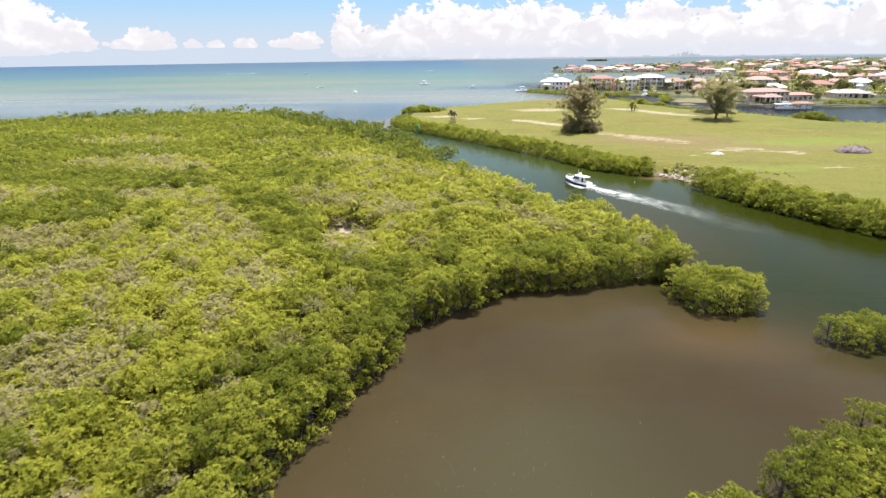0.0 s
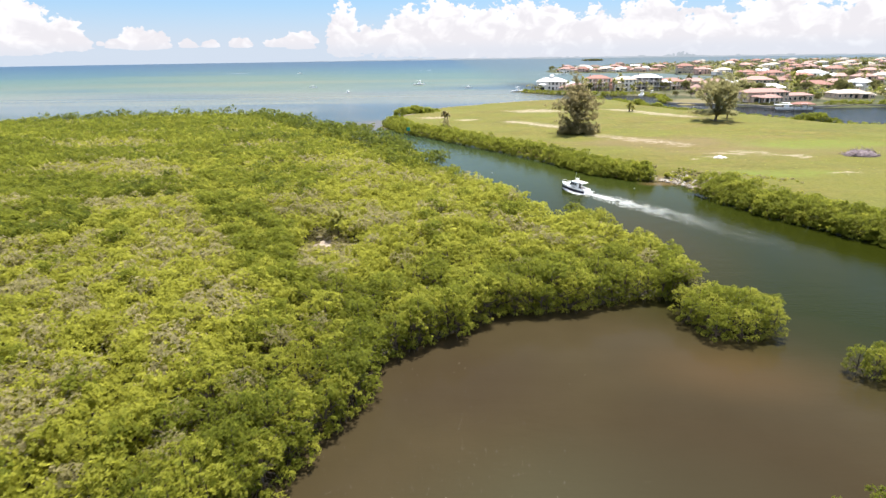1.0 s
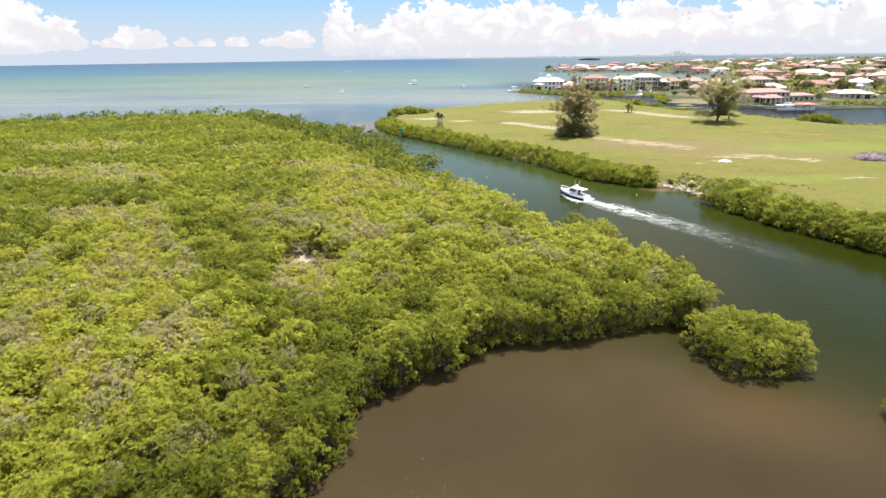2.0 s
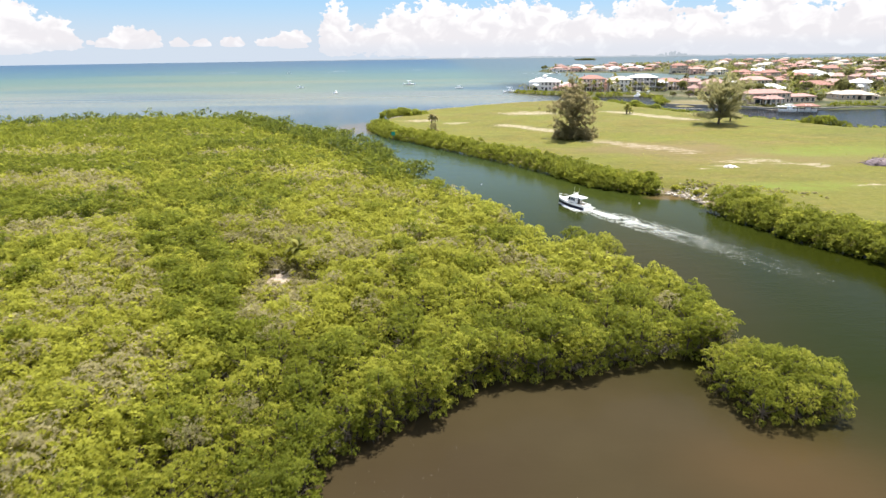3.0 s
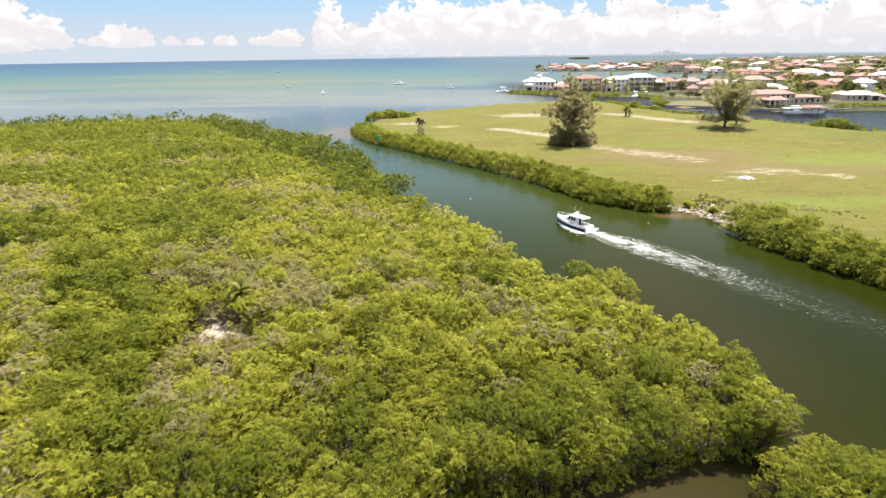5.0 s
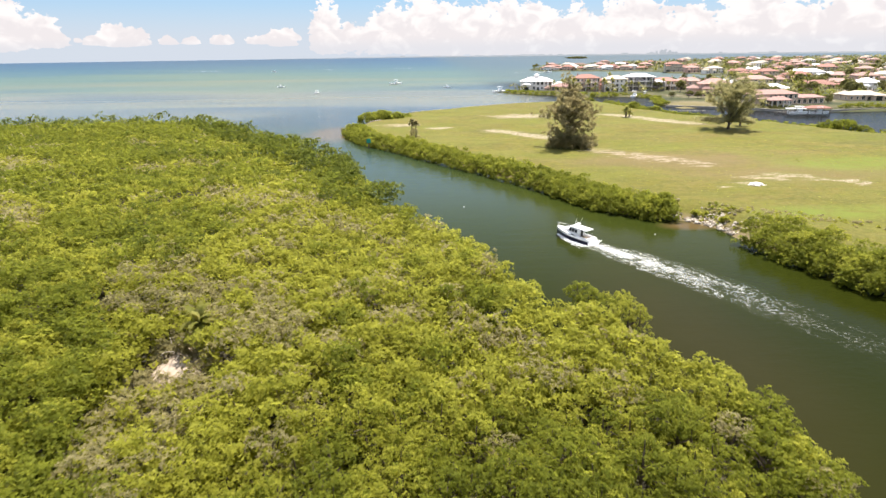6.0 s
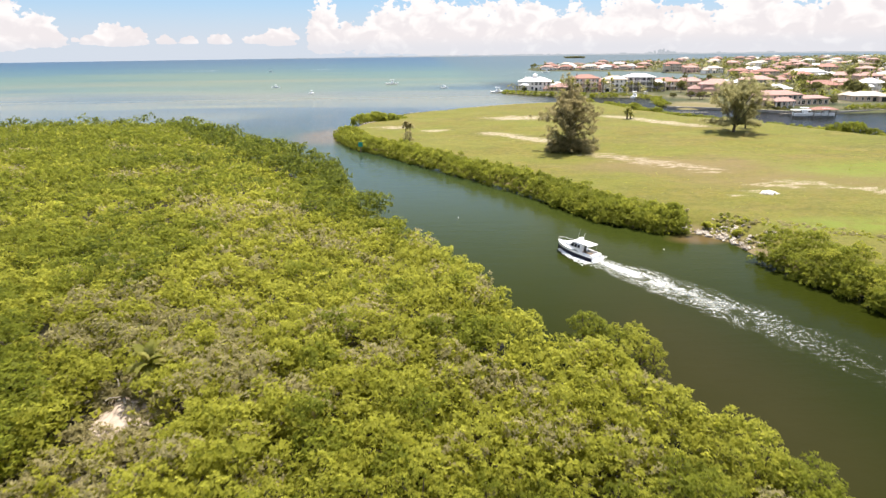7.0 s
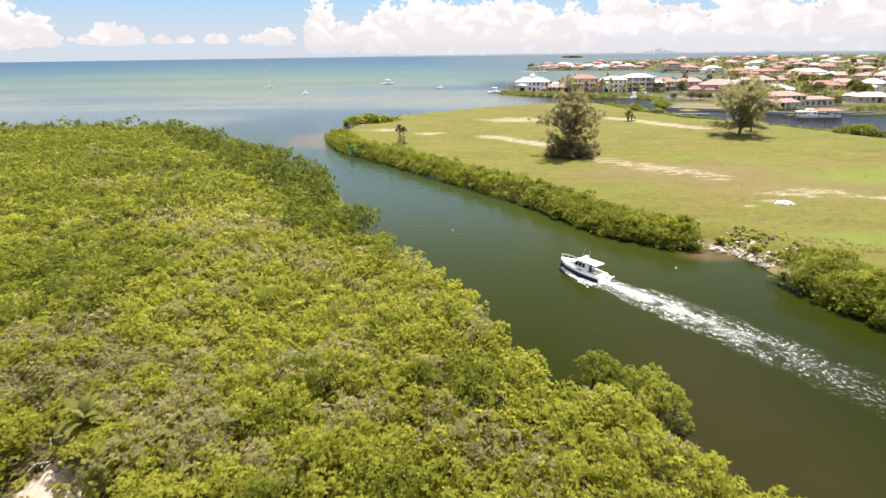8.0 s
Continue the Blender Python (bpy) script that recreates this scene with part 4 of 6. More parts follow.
# ---- the field: trees, boulders, brushwood ----
def needle_tree(name, m, label, tall, wide, stem, low, lean, seed, sprays, leaf, steep, waist=0.45, skirt=0, narrow=0.55, bunch=0.32, needle_size=0.85):
    """A feathery tree: a forked trunk, long limbs and sprays of needles all along them."""
    r = np.random.default_rng(seed)
    tree = empty(name, m, label, "tree")
    trunk_bm = bmesh.new()
    fork = Vector((lean * 0.3, 0, stem))
    bend(trunk_bm, [(0, 0, -0.3), (lean * 0.1, 0.1, stem * 0.5), tuple(fork)], [tall * 0.034, tall * 0.027, tall * 0.023], 9)
    bend(trunk_bm, [tuple(fork), (lean * 0.7, 0.2, tall * 0.55), (lean, 0, tall * 0.92)], [tall * 0.02, tall * 0.012, 0.04], 8)
    part("trunk", trunk_bm, BARK, tree)
    runs = [(Vector((lean * 0.5, 0, tall * 0.5)), Vector((lean * 0.8, 0.1, tall * 0.75)), Vector((lean, 0, tall)))]
    for i in range(30):
        a = i * 2.4 + r.uniform(-0.3, 0.3)
        t = i / 30
        z0 = stem * 0.8 + (tall * 0.78 - stem) * t
        fill = wide * 0.5 * (0.55 + 0.45 * math.sin(math.pi * min(1.0, (t + 0.15) / (waist * 2)))) * (1 - narrow * max(0, t - waist)) * r.uniform(0.72, 1.12)
        rise = fill * steep * r.uniform(0.7, 1.3)
        top = Vector((lean * z0 / tall + fill * math.cos(a), fill * math.sin(a), min(tall, z0 + rise)))
        mid = Vector((lean * z0 / tall + fill * 0.5 * math.cos(a), fill * 0.5 * math.sin(a), z0 + rise * 0.6))
        start = Vector((lean * z0 / tall * 0.8, 0, z0 - 0.3))
        part("limb", bend(bmesh.new(), [tuple(start), tuple(mid), tuple(top)], [tall * 0.009, tall * 0.006, 0.03], 5), BARK, tree)
        runs.append((start, mid, top))
    for i in range(skirt):
        a = i * 2.4 + 0.5
        far = wide * 0.5 * r.uniform(0.55, 0.95)
        start, mid = Vector((0, 0, stem + 0.3 + 0.1 * i)), Vector((far * 0.5 * math.cos(a), far * 0.5 * math.sin(a), stem + 1.2))
        top = Vector((far * math.cos(a), far * math.sin(a), r.uniform(0.8, 2.4)))
        part("limb", bend(bmesh.new(), [tuple(start), tuple(mid), tuple(top)], [tall * 0.008, tall * 0.005, 0.03], 5), BARK, tree)
        runs += [(start, mid, top)] * 2
    c = []
    for i in range(sprays):
        a, b, d = runs[i % len(runs)]
        t = r.random() ** 0.75 * 1.12
        p = a.lerp(b, t * 2) if t < 0.5 else b.lerp(d, t * 2 - 1)
        s = 0.35 + 0.5 * t
        c.append((p.x + r.normal(0, s), p.y + r.normal(0, s), max(low, p.z + r.normal(-0.2, s * 0.9))))
    c = np.array(c)
    needle = tuft_shapes(r, 7, 16, 0.2, 0.25 if steep > 0.8 else -0.1)
    v, f, _ = clumps(r, c, r.uniform(0.65, 1.4, len(c)) * bunch, 6, needle_size, needle, None, -0.9, 0.6)
    link("crown", faces_mesh("crown", v, f), leaf, tree)
    return tree


needle_tree("tree", pose(54.4, 243.2, 2.35), "tall shaggy dark olive tree standing alone on the grass", 22.4, 18.2, 1.6, 0.5, -0.8, 31, 2000, LEAF_DULL, 0.5, 0.45, 14, 0.75, 0.36)
needle_tree("tree", pose(125.6, 280.8, 2.35), "feathery grey-green tree with a bare forked trunk", 19.8, 22.5, 2.4, 3.8, 0.6, 32, 1050, LEAF_FEATHER, 0.85, 0.42, 7, 0.3, 0.26, 1.0)
needle_tree("tree", pose(136.0, 292.0, 2.35), "small feathery tree beside the larger one", 10.5, 5.0, 3.5, 4.0, 0.3, 33, 130, LEAF_FEATHER, 1.0)


def frond(r, length, fan):
    """One palm leaf: an arching rib with a row of leaflets down each side."""
    vs, fs = [], []
    steps = 9
    rib = [np.array([length * (i / steps), 0, length * (0.32 * math.sin(math.pi * 0.62 * i / steps) - 0.42 * (i / steps) ** 2.2)]) for i in range(steps + 1)]
    for i in range(1, steps + 1):
        w = length * fan * math.sin(math.pi * (0.12 + 0.83 * i / steps))
        for s in (-1, 1):
            a, b = rib[i - 1], rib[i]
            out = np.array([w * 0.45, s * w, -w * 0.12])
            k0 = len(vs)
            vs += [a, b, b + out + r.normal(0, 0.03, 3), a + out * 0.92 + r.normal(0, 0.03, 3)]
            fs.append((k0, k0 + 1, k0 + 2, k0 + 3))
    return np.array(vs), np.array(fs)


def palm(m, tall, length, label, seed, group="", leaves=22, stem=0.17, leaf=None):
    r = np.random.default_rng(seed)
    tree = empty("palm_tree", m, label, "palm", group)
    trunk_bm = bmesh.new()
    pts = [(0.05 * tall * math.sin(1.2 * t), 0.03 * tall * t * t, tall * t) for t in (-0.03, 0.25, 0.5, 0.75, 1.0)]
    bend(trunk_bm, pts, [stem * 1.4, stem * 1.1, stem, stem, stem * 1.1], 8)
    part("trunk", trunk_bm, BARK, tree)
    bits = []
    for i in range(leaves):
        v, f = frond(r, length * r.uniform(0.8, 1.1), 0.2)
        e = Euler((r.uniform(-0.3, 0.3), -r.uniform(-0.75, 1.15), i * 2.4 + r.uniform(-0.3, 0.3)))
        v = v @ np.array(e.to_matrix()).T + np.array(pts[-1])
        bits.append((v, f, np.zeros(len(f), int)))
    v, f, _ = gather(bits)
    link("crown", faces_mesh("crown", v, f), leaf or LEAF_PALM, tree)
    return tree


palm(pose(2.6, 276.0, 1.6), 5.9, 1.9, "slim cabbage palm with a round ragged head by the hedge", 41, leaves=40, stem=0.16, leaf=LEAF_DULL)
palm(pose(4.1, 276.6, 1.6), 5.4, 1.8, "slim cabbage palm leaning beside its neighbour", 42, leaves=40, stem=0.16, leaf=LEAF_DULL)
palm(pose(101.4, 330.0, 2.3), 3.6, 2.6, "short thick palm with drooping fronds on bare sand", 43, stem=0.3)
palm(pose(103.4, 331.2, 2.3), 2.4, 2.4, "stubby young palm on bare sand", 44, stem=0.25)
palm(pose(-17.0, 109.0, 0.6), 4.3, 2.6, "yellowing palm at the edge of the sandy glade", 45)


def bush(m, reach, tall, label, sort, seed, name="bush", group=""):
    """A rounded shrub of leafy bunches on short stems."""
    r = np.random.default_rng(seed)
    ob = empty(name, m, label, "bush", group)
    stem_bm = bmesh.new()
    for i in range(6):
        a = i * 1.05
        tube(stem_bm, (0.2 * math.cos(a), 0.2 * math.sin(a), -0.2), (reach * 0.5 * math.cos(a), reach * 0.5 * math.sin(a), tall * 0.6), 0.06, 0.03, 5)
    part("stem", stem_bm, BARK, ob)
    count = max(10, int(reach * reach * 2.6))
    lobes = crown_lobes(r, (0, 0, tall * 0.3), (reach * 0.85, reach * 0.85, tall * 0.5), count, -0.45)
    v, f, _ = clumps(r, lobes, r.uniform(0.16, 0.26, count) * (reach + tall) * 0.6, 8, 0.55, MEDIUM, None, -0.6, 0.85)
    link("crown", faces_mesh("crown", v, f), LEAVES[sort], ob)
    return ob


for i, (x, y, reach, tall) in enumerate(((-19.0, 341.0, 6.0, 5.4), (-13.0, 343.0, 6.4, 6.2), (-7.0, 346.0, 5.4, 5.2), (-1.5, 350.0, 4.0, 3.8))):
    bush(pose(x, y, 0.2), reach, tall, "rounded green sea-grape bush on the sandy point", 2, 60 + i, group="bushes on the point")
bush(pose(4.0, 273.5, 1.4), 1.8, 5.0, "tall thin twiggy grey shrub below the palms", 1, 66)
for i, (x, y, reach, tall) in enumerate(((167.0, 283.0, 4.4, 4.2), (172.0, 281.5, 5.0, 5.0), (178.0, 278.0, 3.2, 2.6), (126.0, 392.0, 4.5, 3.6), (131.0, 372.0, 3.8, 2.8), (98.0, 434.0, 4.0, 2.6), (112.0, 434.5, 4.5, 3.0))):
    bush(pose(x, y, 1.0), reach, tall, "low rounded bush on the canal bank", 2, 70 + i, group="bushes on the canal bank")
hedge([(157, 318), (139, 344), (128, 378), (122, 434)], 4.8, 2.5, "low uneven shrubs along the canal bank", 81, each=3)
hedge([(215, 257), (176, 274), (158, 317)], 3.4, 1.9, "low weedy shrubs at the canal's edge", 82, 1.8, each=3)
hedge([(50, 422), (16, 393.5), (0, 382)][::-1], 2.0, 1.2, "low shrubs on the far shore of the field", 83, 2.4, each=3)

# boulders
def boulder_mesh(seed, stone):
    r = np.random.default_rng(seed)
    b = bmesh.new()
    bmesh.ops.create_icosphere(b, subdivisions=1, radius=1.0)
    for v in b.verts:
        v.co *= r.uniform(0.72, 1.15)
        v.co.z *= 0.72
    me = bpy.data.meshes.new("boulder")
    b.to_mesh(me)
    b.free()
    me.materials.append(stone)
    return me


ROCKS = [boulder_mesh(s, ROCK) for s in range(7)]
RUBBLES = [boulder_mesh(s, RUBBLE) for s in range(7)]
r = np.random.default_rng(5)


def boulder(x, y, z, size, group, label, pool=ROCKS):
    ob = tagged(new("boulder", pool[int(r.integers(7))]), label, "rock", group)
    ob.matrix_world = pose(x, y, z, r.uniform(-25, 25), r.uniform(-25, 25), r.uniform(0, 360)) @ Matrix.Diagonal((size * r.uniform(0.8, 1.3), size * r.uniform(0.8, 1.2), size * r.uniform(0.7, 1.1), 1))


BANK = [(51.5, 164.0), (58.2, 162.0), (62.0, 155.5), (63.2, 149.5), (68, 137)]
for i in range(330):
    t = 0.35 + r.random() * 2.3
    q = int(t)
    (x0, y0), (x1, y1) = BANK[q], BANK[q + 1]
    u = t - q
    d = math.hypot(x1 - x0, y1 - y0)
    o = 0.4 + abs(r.normal(0, 2.9))
    if o > 8:
        continue
    x, y = x0 + (x1 - x0) * u + -(y1 - y0) / d * o, y0 + (y1 - y0) * u + (x1 - x0) / d * o
    hgt = min(1, o / 8.0)
    boulder(x, y, 2.4 * hgt * hgt * (3 - 2 * hgt) + 0.08, r.uniform(0.16, 0.44) * (1.25 if o < 2 else 0.85), "boulders on the bank", "pale broken limestone boulder on the bank")
for i in range(30):
    t = r.random()
    x, y = 69 + 15 * t + r.normal(0, 0.8), 160 - 11 * t + r.normal(0, 1.0)
    boulder(x, y, 2.3, r.uniform(0.15, 0.4), "boulders on the bank", "small pale rubble stone in weeds")
for i in range(34):
    a, o = r.uniform(0, 6.28), math.sqrt(r.random())
    boulder(83.4 + 1.9 * o * math.cos(a), 181.6 + 1.6 * o * math.sin(a), 2.4 + 0.8 * (1 - o), r.uniform(0.24, 0.5), "white rubble heap", "bright white rubble block in a heap", RUBBLES)
for i, (x, y, s) in enumerate(((55.5, 166.0, 0.8), (61.0, 162.5, 0.7), (64.5, 157.5, 0.9), (67.0, 154.5, 0.8))):
    bush(pose(x, y, 1.0), s, 0.9, "small green weed bush among boulders", 0, 90 + i, "weed_bush", "weeds among the boulders")

SHORE = [(-24, 331), (-17, 344.5), (-3, 380.5), (16, 394.5), (50, 423.5), (86, 437.5)]
stones = []
for i in range(110):
    t = r.random() * 5
    q = int(t)
    (x0, y0), (x1, y1) = SHORE[q], SHORE[q + 1]
    v = np.array([c.co for c in ROCKS[i % 7].vertices]) * r.uniform(0.22, 0.6) + np.array([x0 + (x1 - x0) * (t - q) + 6.2 * (y1 - y0) / math.hypot(x1 - x0, y1 - y0) + r.normal(0, 0.5), y0 + (y1 - y0) * (t - q) - 6.2 * (x1 - x0) / math.hypot(x1 - x0, y1 - y0) + r.normal(0, 0.5), 2.1])
    stones.append((v, np.array([p.vertices[:] for p in ROCKS[i % 7].polygons]), np.zeros(len(ROCKS[i % 7].polygons), int)))
v, f, _ = gather(stones)
tagged(link("shore_stones", faces_mesh("shore_stones", v, f), ROCK), "row of pale stones along the crest of the far shore", "stones", kind="stuff")

lobes = []
for i in range(190):
    t = r.random() * 3.0
    q = int(t)
    (x0, y0), (x1, y1) = BANK[q], BANK[q + 1]
    d, o, u = math.hypot(x1 - x0, y1 - y0), r.uniform(1.5, 9.0), t - q
    h = min(1, o / 8.0)
    lobes.append((x0 + (x1 - x0) * u - (y1 - y0) / d * o, y0 + (y1 - y0) * u + (x1 - x0) / d * o, 2.4 * h * h * (3 - 2 * h) + 0.1, r.uniform(0.08, 0.24), r.choice([0, 1, 1, 2])))
for i in range(120):
    t = r.random()
    lobes.append((68 + 18 * t + r.normal(0, 1.4), 161 - 13 * t + r.normal(0, 1.4), 2.35, r.uniform(0.15, 0.42), r.choice([0, 1, 1])))
a = np.array(lobes)
v, f, c = clumps(r, a[:, :3], a[:, 3], 10, 0.35, MEDIUM, a[:, 4].astype(int), -0.1, 0.6)
tagged(link("bank_weeds", faces_mesh("bank_weeds", v, f, c), LEAVES), "grey-green weeds and creepers between the boulders", "weeds", kind="stuff")

# brushwood heap
heap = empty("brushwood_heap", pose(125.0, 182.0, 2.35), "purple-grey heap of cut dead brushwood on the grass", "brushwood")
bm = bmesh.new()
for i in range(420):
    a, o = r.uniform(0, 6.28), math.sqrt(r.random())
    base = Vector((5.0 * o * math.cos(a), 3.4 * o * math.sin(a), max(0.05, 2.5 * (1 - o * o) * r.random())))
    d = Vector((r.normal(0, 1), r.normal(0, 1), r.normal(0.2, 0.4))).normalized() * r.uniform(0.8, 2.0)
    tube(bm, base, base + d, 0.07, 0.03, 4)
part("twig_tangle", bm, BRUSHWOOD, heap)
bm = bmesh.new()
bmesh.ops.create_icosphere(bm, subdivisions=3, radius=1.0)
for v in bm.verts:
    v.co = Vector((v.co.x * 4.6, v.co.y * 3.1, max(-0.1, v.co.z * 1.9))) * (1 + 0.14 * noise.noise(v.co * 2.5))
part("heap_core", bm, BRUSHWOOD, heap)

# weeds and grass clumps, past counting
r = np.random.default_rng(8)
gx, gy = r.uniform(-20, 230, 42000), r.uniform(95, 430, 42000)
ok = (rim_distance(FIELD, gx, gy) > 7) & (gx < 0.9 * gy + 25)
gx, gy = gx[ok], gy[ok]
keep = (np.sin(gx * 0.11) + np.sin(gy * 0.09 + gx * 0.05) + r.normal(0, 0.8, len(gx))) > 0.2
gx, gy = gx[keep], gy[keep]
spot = np.stack([gx, gy, np.full(len(gx), 2.3) + 0.2 * lumps(gx, gy, 0.16)], 1)
blades = tuft_shapes(r, 5, width=0.3, lift=0.9)
v = tufts(r, blades, spot, np.tile([0.0, 0.0, 1.0], (len(spot), 1)), r.uniform(0.14, 0.38, len(spot)))
tagged(link("grass_clumps", faces_mesh("grass_clumps", v, np.arange(len(v)).reshape(-1, 3), np.repeat((r.random(len(spot)) < 0.75).astype(int), 5)), [LEAF_GREEN, LEAF_STRAW]), "scattered tufts of coarse grass", "grass", kind="stuff")
wx, wy = r.uniform(95, 150, 26), r.uniform(185, 262, 26)
a = np.stack([wx, wy, np.full(26, 2.4)], 1)
v, f, c = clumps(r, a, r.uniform(0.05, 0.15, 26), 8, 0.2, MEDIUM, None, 0.0, 0.5)
tagged(link("dark_weeds", faces_mesh("dark_weeds", v, f), LEAF_DEEP), "scattered dark weeds on the dry grass", "weeds", kind="stuff")

# ---- the sandy glade with its dead tree ----
bm = bmesh.new()
bmesh.ops.create_icosphere(bm, subdivisions=4, radius=1.0)
for v in bm.verts:
    s = 1 + 0.25 * noise.noise(v.co * 1.6)
    v.co = Vector((v.co.x * 3.0 * s, v.co.y * 6.4 * s, v.co.z * 1.3 + 0.2 * noise.noise(v.co * 5)))
ob = part("sand_mound", bm, SAND)
ob.matrix_world = pose(-18.4, 106.2, 0.1, 0, 0, 12)
tagged(ob, "bare pale sand mound among the mangroves", "sand", kind="structure")
rw = np.random.default_rng(19)
wa, wr = rw.uniform(0, 6.28, 130), np.sqrt(rw.random(130))
weeds = np.stack([-18.4 + 3.4 * wr * np.cos(wa), 105.6 + 6.4 * wr * np.sin(wa), 0.3 + 1.15 * np.sqrt(np.clip(1 - wr * wr, 0, 1))], 1)
weeds = weeds[(weeds[:, 1] < 103.5) | (np.abs(wr) > 0.75) | (np.arange(130) % 5 == 0)]
weeds = np.concatenate([weeds, np.stack([rw.uniform(-21.5, -16.0, 70), rw.uniform(108.5, 113.0, 70), rw.uniform(0.8, 2.6, 70)], 1)])
v, f, c = clumps(rw, weeds, rw.uniform(0.15, 0.5, len(weeds)), 9, 0.32, MEDIUM, None, -0.1, 0.5)
tagged(link("glade_weeds", faces_mesh("glade_weeds", v, f), LEAF_GREY), "thin olive-grey weeds on the bare sand", "weeds", kind="stuff")
dead = empty("dead_tree", pose(-18.6, 108.0, 0.8), "bleached fallen dead tree with bare branches", "dead tree")
dead.matrix_world = pose(-20.0, 109.6, 1.2, 0, 0, 20) @ Matrix.Scale(0.75, 4)
bm = bmesh.new()
bend(bm, [(0.5, -3.0, 0.3), (0.2, -1.0, 0.6), (-0.4, 0.8, 1.1), (-0.6, 1.8, 1.7)], [0.2, 0.17, 0.13, 0.05], 8)
part("trunk", bm, DEAD, dead)
r = np.random.default_rng(9)
for i in range(6):
    bm = bmesh.new()
    y0 = r.uniform(-4.5, 2.5)
    a = r.uniform(0, 6.28)
    p1 = Vector((1.5 * math.cos(a), y0 + 0.8 * math.sin(a), 1.2 + r.uniform(0, 0.5)))
    bend(bm, [(0, y0, 1.0), tuple(p1), tuple(p1 + Vector((r.normal(0, 0.9), r.normal(0, 0.9), r.uniform(0.0, 0.7))))], [0.09, 0.055, 0.02], 5)
    part("branch", bm, DEAD, dead)

for i, (x, y, reach, tall) in enumerate(((-21.2, 103.0, 1.3, 1.8), (-16.2, 102.4, 1.4, 1.6), (-20.8, 108.6, 1.2, 2.2), (-16.0, 108.2, 1.1, 2.0), (-18.9, 100.6, 1.2, 1.5))):
    bush(pose(x, y, 0.6), reach, tall, "low olive-grey shrub at the rim of the glade", 1, 120 + i, "glade_bush", "shrubs round the glade")

# ---- the motor cruiser under way ----
def cruiser(m):
    boat = empty("motor_cruiser", m, "white motor cruiser with navy hull sides under way", "boat")
    xs = [-4.3, -3.0, -1.5, 0.0, 1.5, 2.7, 3.7, 4.35, 4.7]
    deck = [1.35, 1.42, 1.46, 1.46, 1.38, 1.15, 0.75, 0.34, 0.04]
    line = [1.22, 1.3, 1.34, 1.3, 1.1, 0.75, 0.36, 0.1, 0.01]
    sheer = [1.25, 1.25, 1.28, 1.34, 1.43, 1.53, 1.62, 1.69, 1.74]

    def skin(lower, upper, z0, z1, mat, name, label=""):
        b = bmesh.new()
        for s in (-1, 1):
            rows = [[b.verts.new((x + (0.0 if k < 7 else 0.0), s * h, z)) for k, (x, h, z) in enumerate(zip(xs, half, zz))] for half, zz in ((lower, z0), (upper, z1))]
            for i in range(len(xs) - 1):
                f = [rows[0][i], rows[0][i + 1], rows[1][i + 1], rows[1][i]]
                b.faces.new(f if s < 0 else f[::-1])
        bmesh.ops.remove_doubles(b, verts=b.verts, dist=0.0005)
        return part(name, b, mat, boat, label)

    band = [l + (d - l) * 0.73 for l, d in zip(line, deck)]
    zband = [z * 0.66 for z in sheer]
    low = [-0.35] * len(xs)
    skin([h * 0.45 for h in line], line, low, [0.05] * len(xs), NAVY, "bottom")
    skin(line, band, [0.05] * len(xs), zband, NAVY, "hull_side", "dark navy hull side")
    skin([h + 0.03 for h in band], [h + 0.03 for h in deck], zband, sheer, GELCOAT, "sheer_strake", "white sheer strake")
    b = bmesh.new()
    bmesh.ops.create_grid(b, x_segments=1, y_segments=1, size=0.5)
    bmesh.ops.delete(b, geom=list(b.verts), context="VERTS")
    for i in range(3, len(xs) - 1):
        vs = [b.verts.new(p) for p in ((xs[i], -deck[i], sheer[i]), (xs[i + 1], -deck[i + 1], sheer[i + 1]), (xs[i + 1], 0, sheer[i + 1] + 0.06), (xs[i], 0, sheer[i] + 0.08))]
        b.faces.new(vs)
        vs = [b.verts.new(p) for p in ((xs[i], deck[i], sheer[i]), (xs[i], 0, sheer[i] + 0.08), (xs[i + 1], 0, sheer[i + 1] + 0.06), (xs[i + 1], deck[i + 1], sheer[i + 1]))]
        b.faces.new(vs)
    part("foredeck", b, GELCOAT, boat)
    part("cockpit_sole", box(bmesh.new(), -4.25, 0.1, -1.28, 1.28, 0.72, 0.8), TEAK, boat, "tan cockpit floor")
    part("transom", box(bmesh.new(), -4.36, -4.22, -1.3, 1.3, 0.0, 1.2, 0.02), GELCOAT, boat)
    for s in (-1, 1):
        part("coaming", box(bmesh.new(), -4.3, -1.0, s * 1.18 - 0.09, s * 1.18 + 0.09, 0.7, 1.33, 0.03), GELCOAT, boat)
    part("swim_platform", box(bmesh.new(), -5.0, -4.36, -1.15, 1.15, 0.18, 0.26, 0.02), GELCOAT, boat)

    def prism(pts_low, pts_high, mat, name, label=""):
        b = bmesh.new()
        lo = [b.verts.new(p) for p in pts_low]
        hi = [b.verts.new(p) for p in pts_high]
        b.faces.new(hi)
        b.faces.new(lo[::-1])
        n0 = len(lo)
        for i in range(n0):
            b.faces.new((lo[i], lo[(i + 1) % n0], hi[(i + 1) % n0], hi[i]))
        bmesh.ops.recalc_face_normals(b, faces=b.faces)
        bmesh.ops.bevel(b, geom=list(b.edges), offset=0.04, segments=2, affect="EDGES", profile=0.6)
        return part(name, b, mat, boat, label)

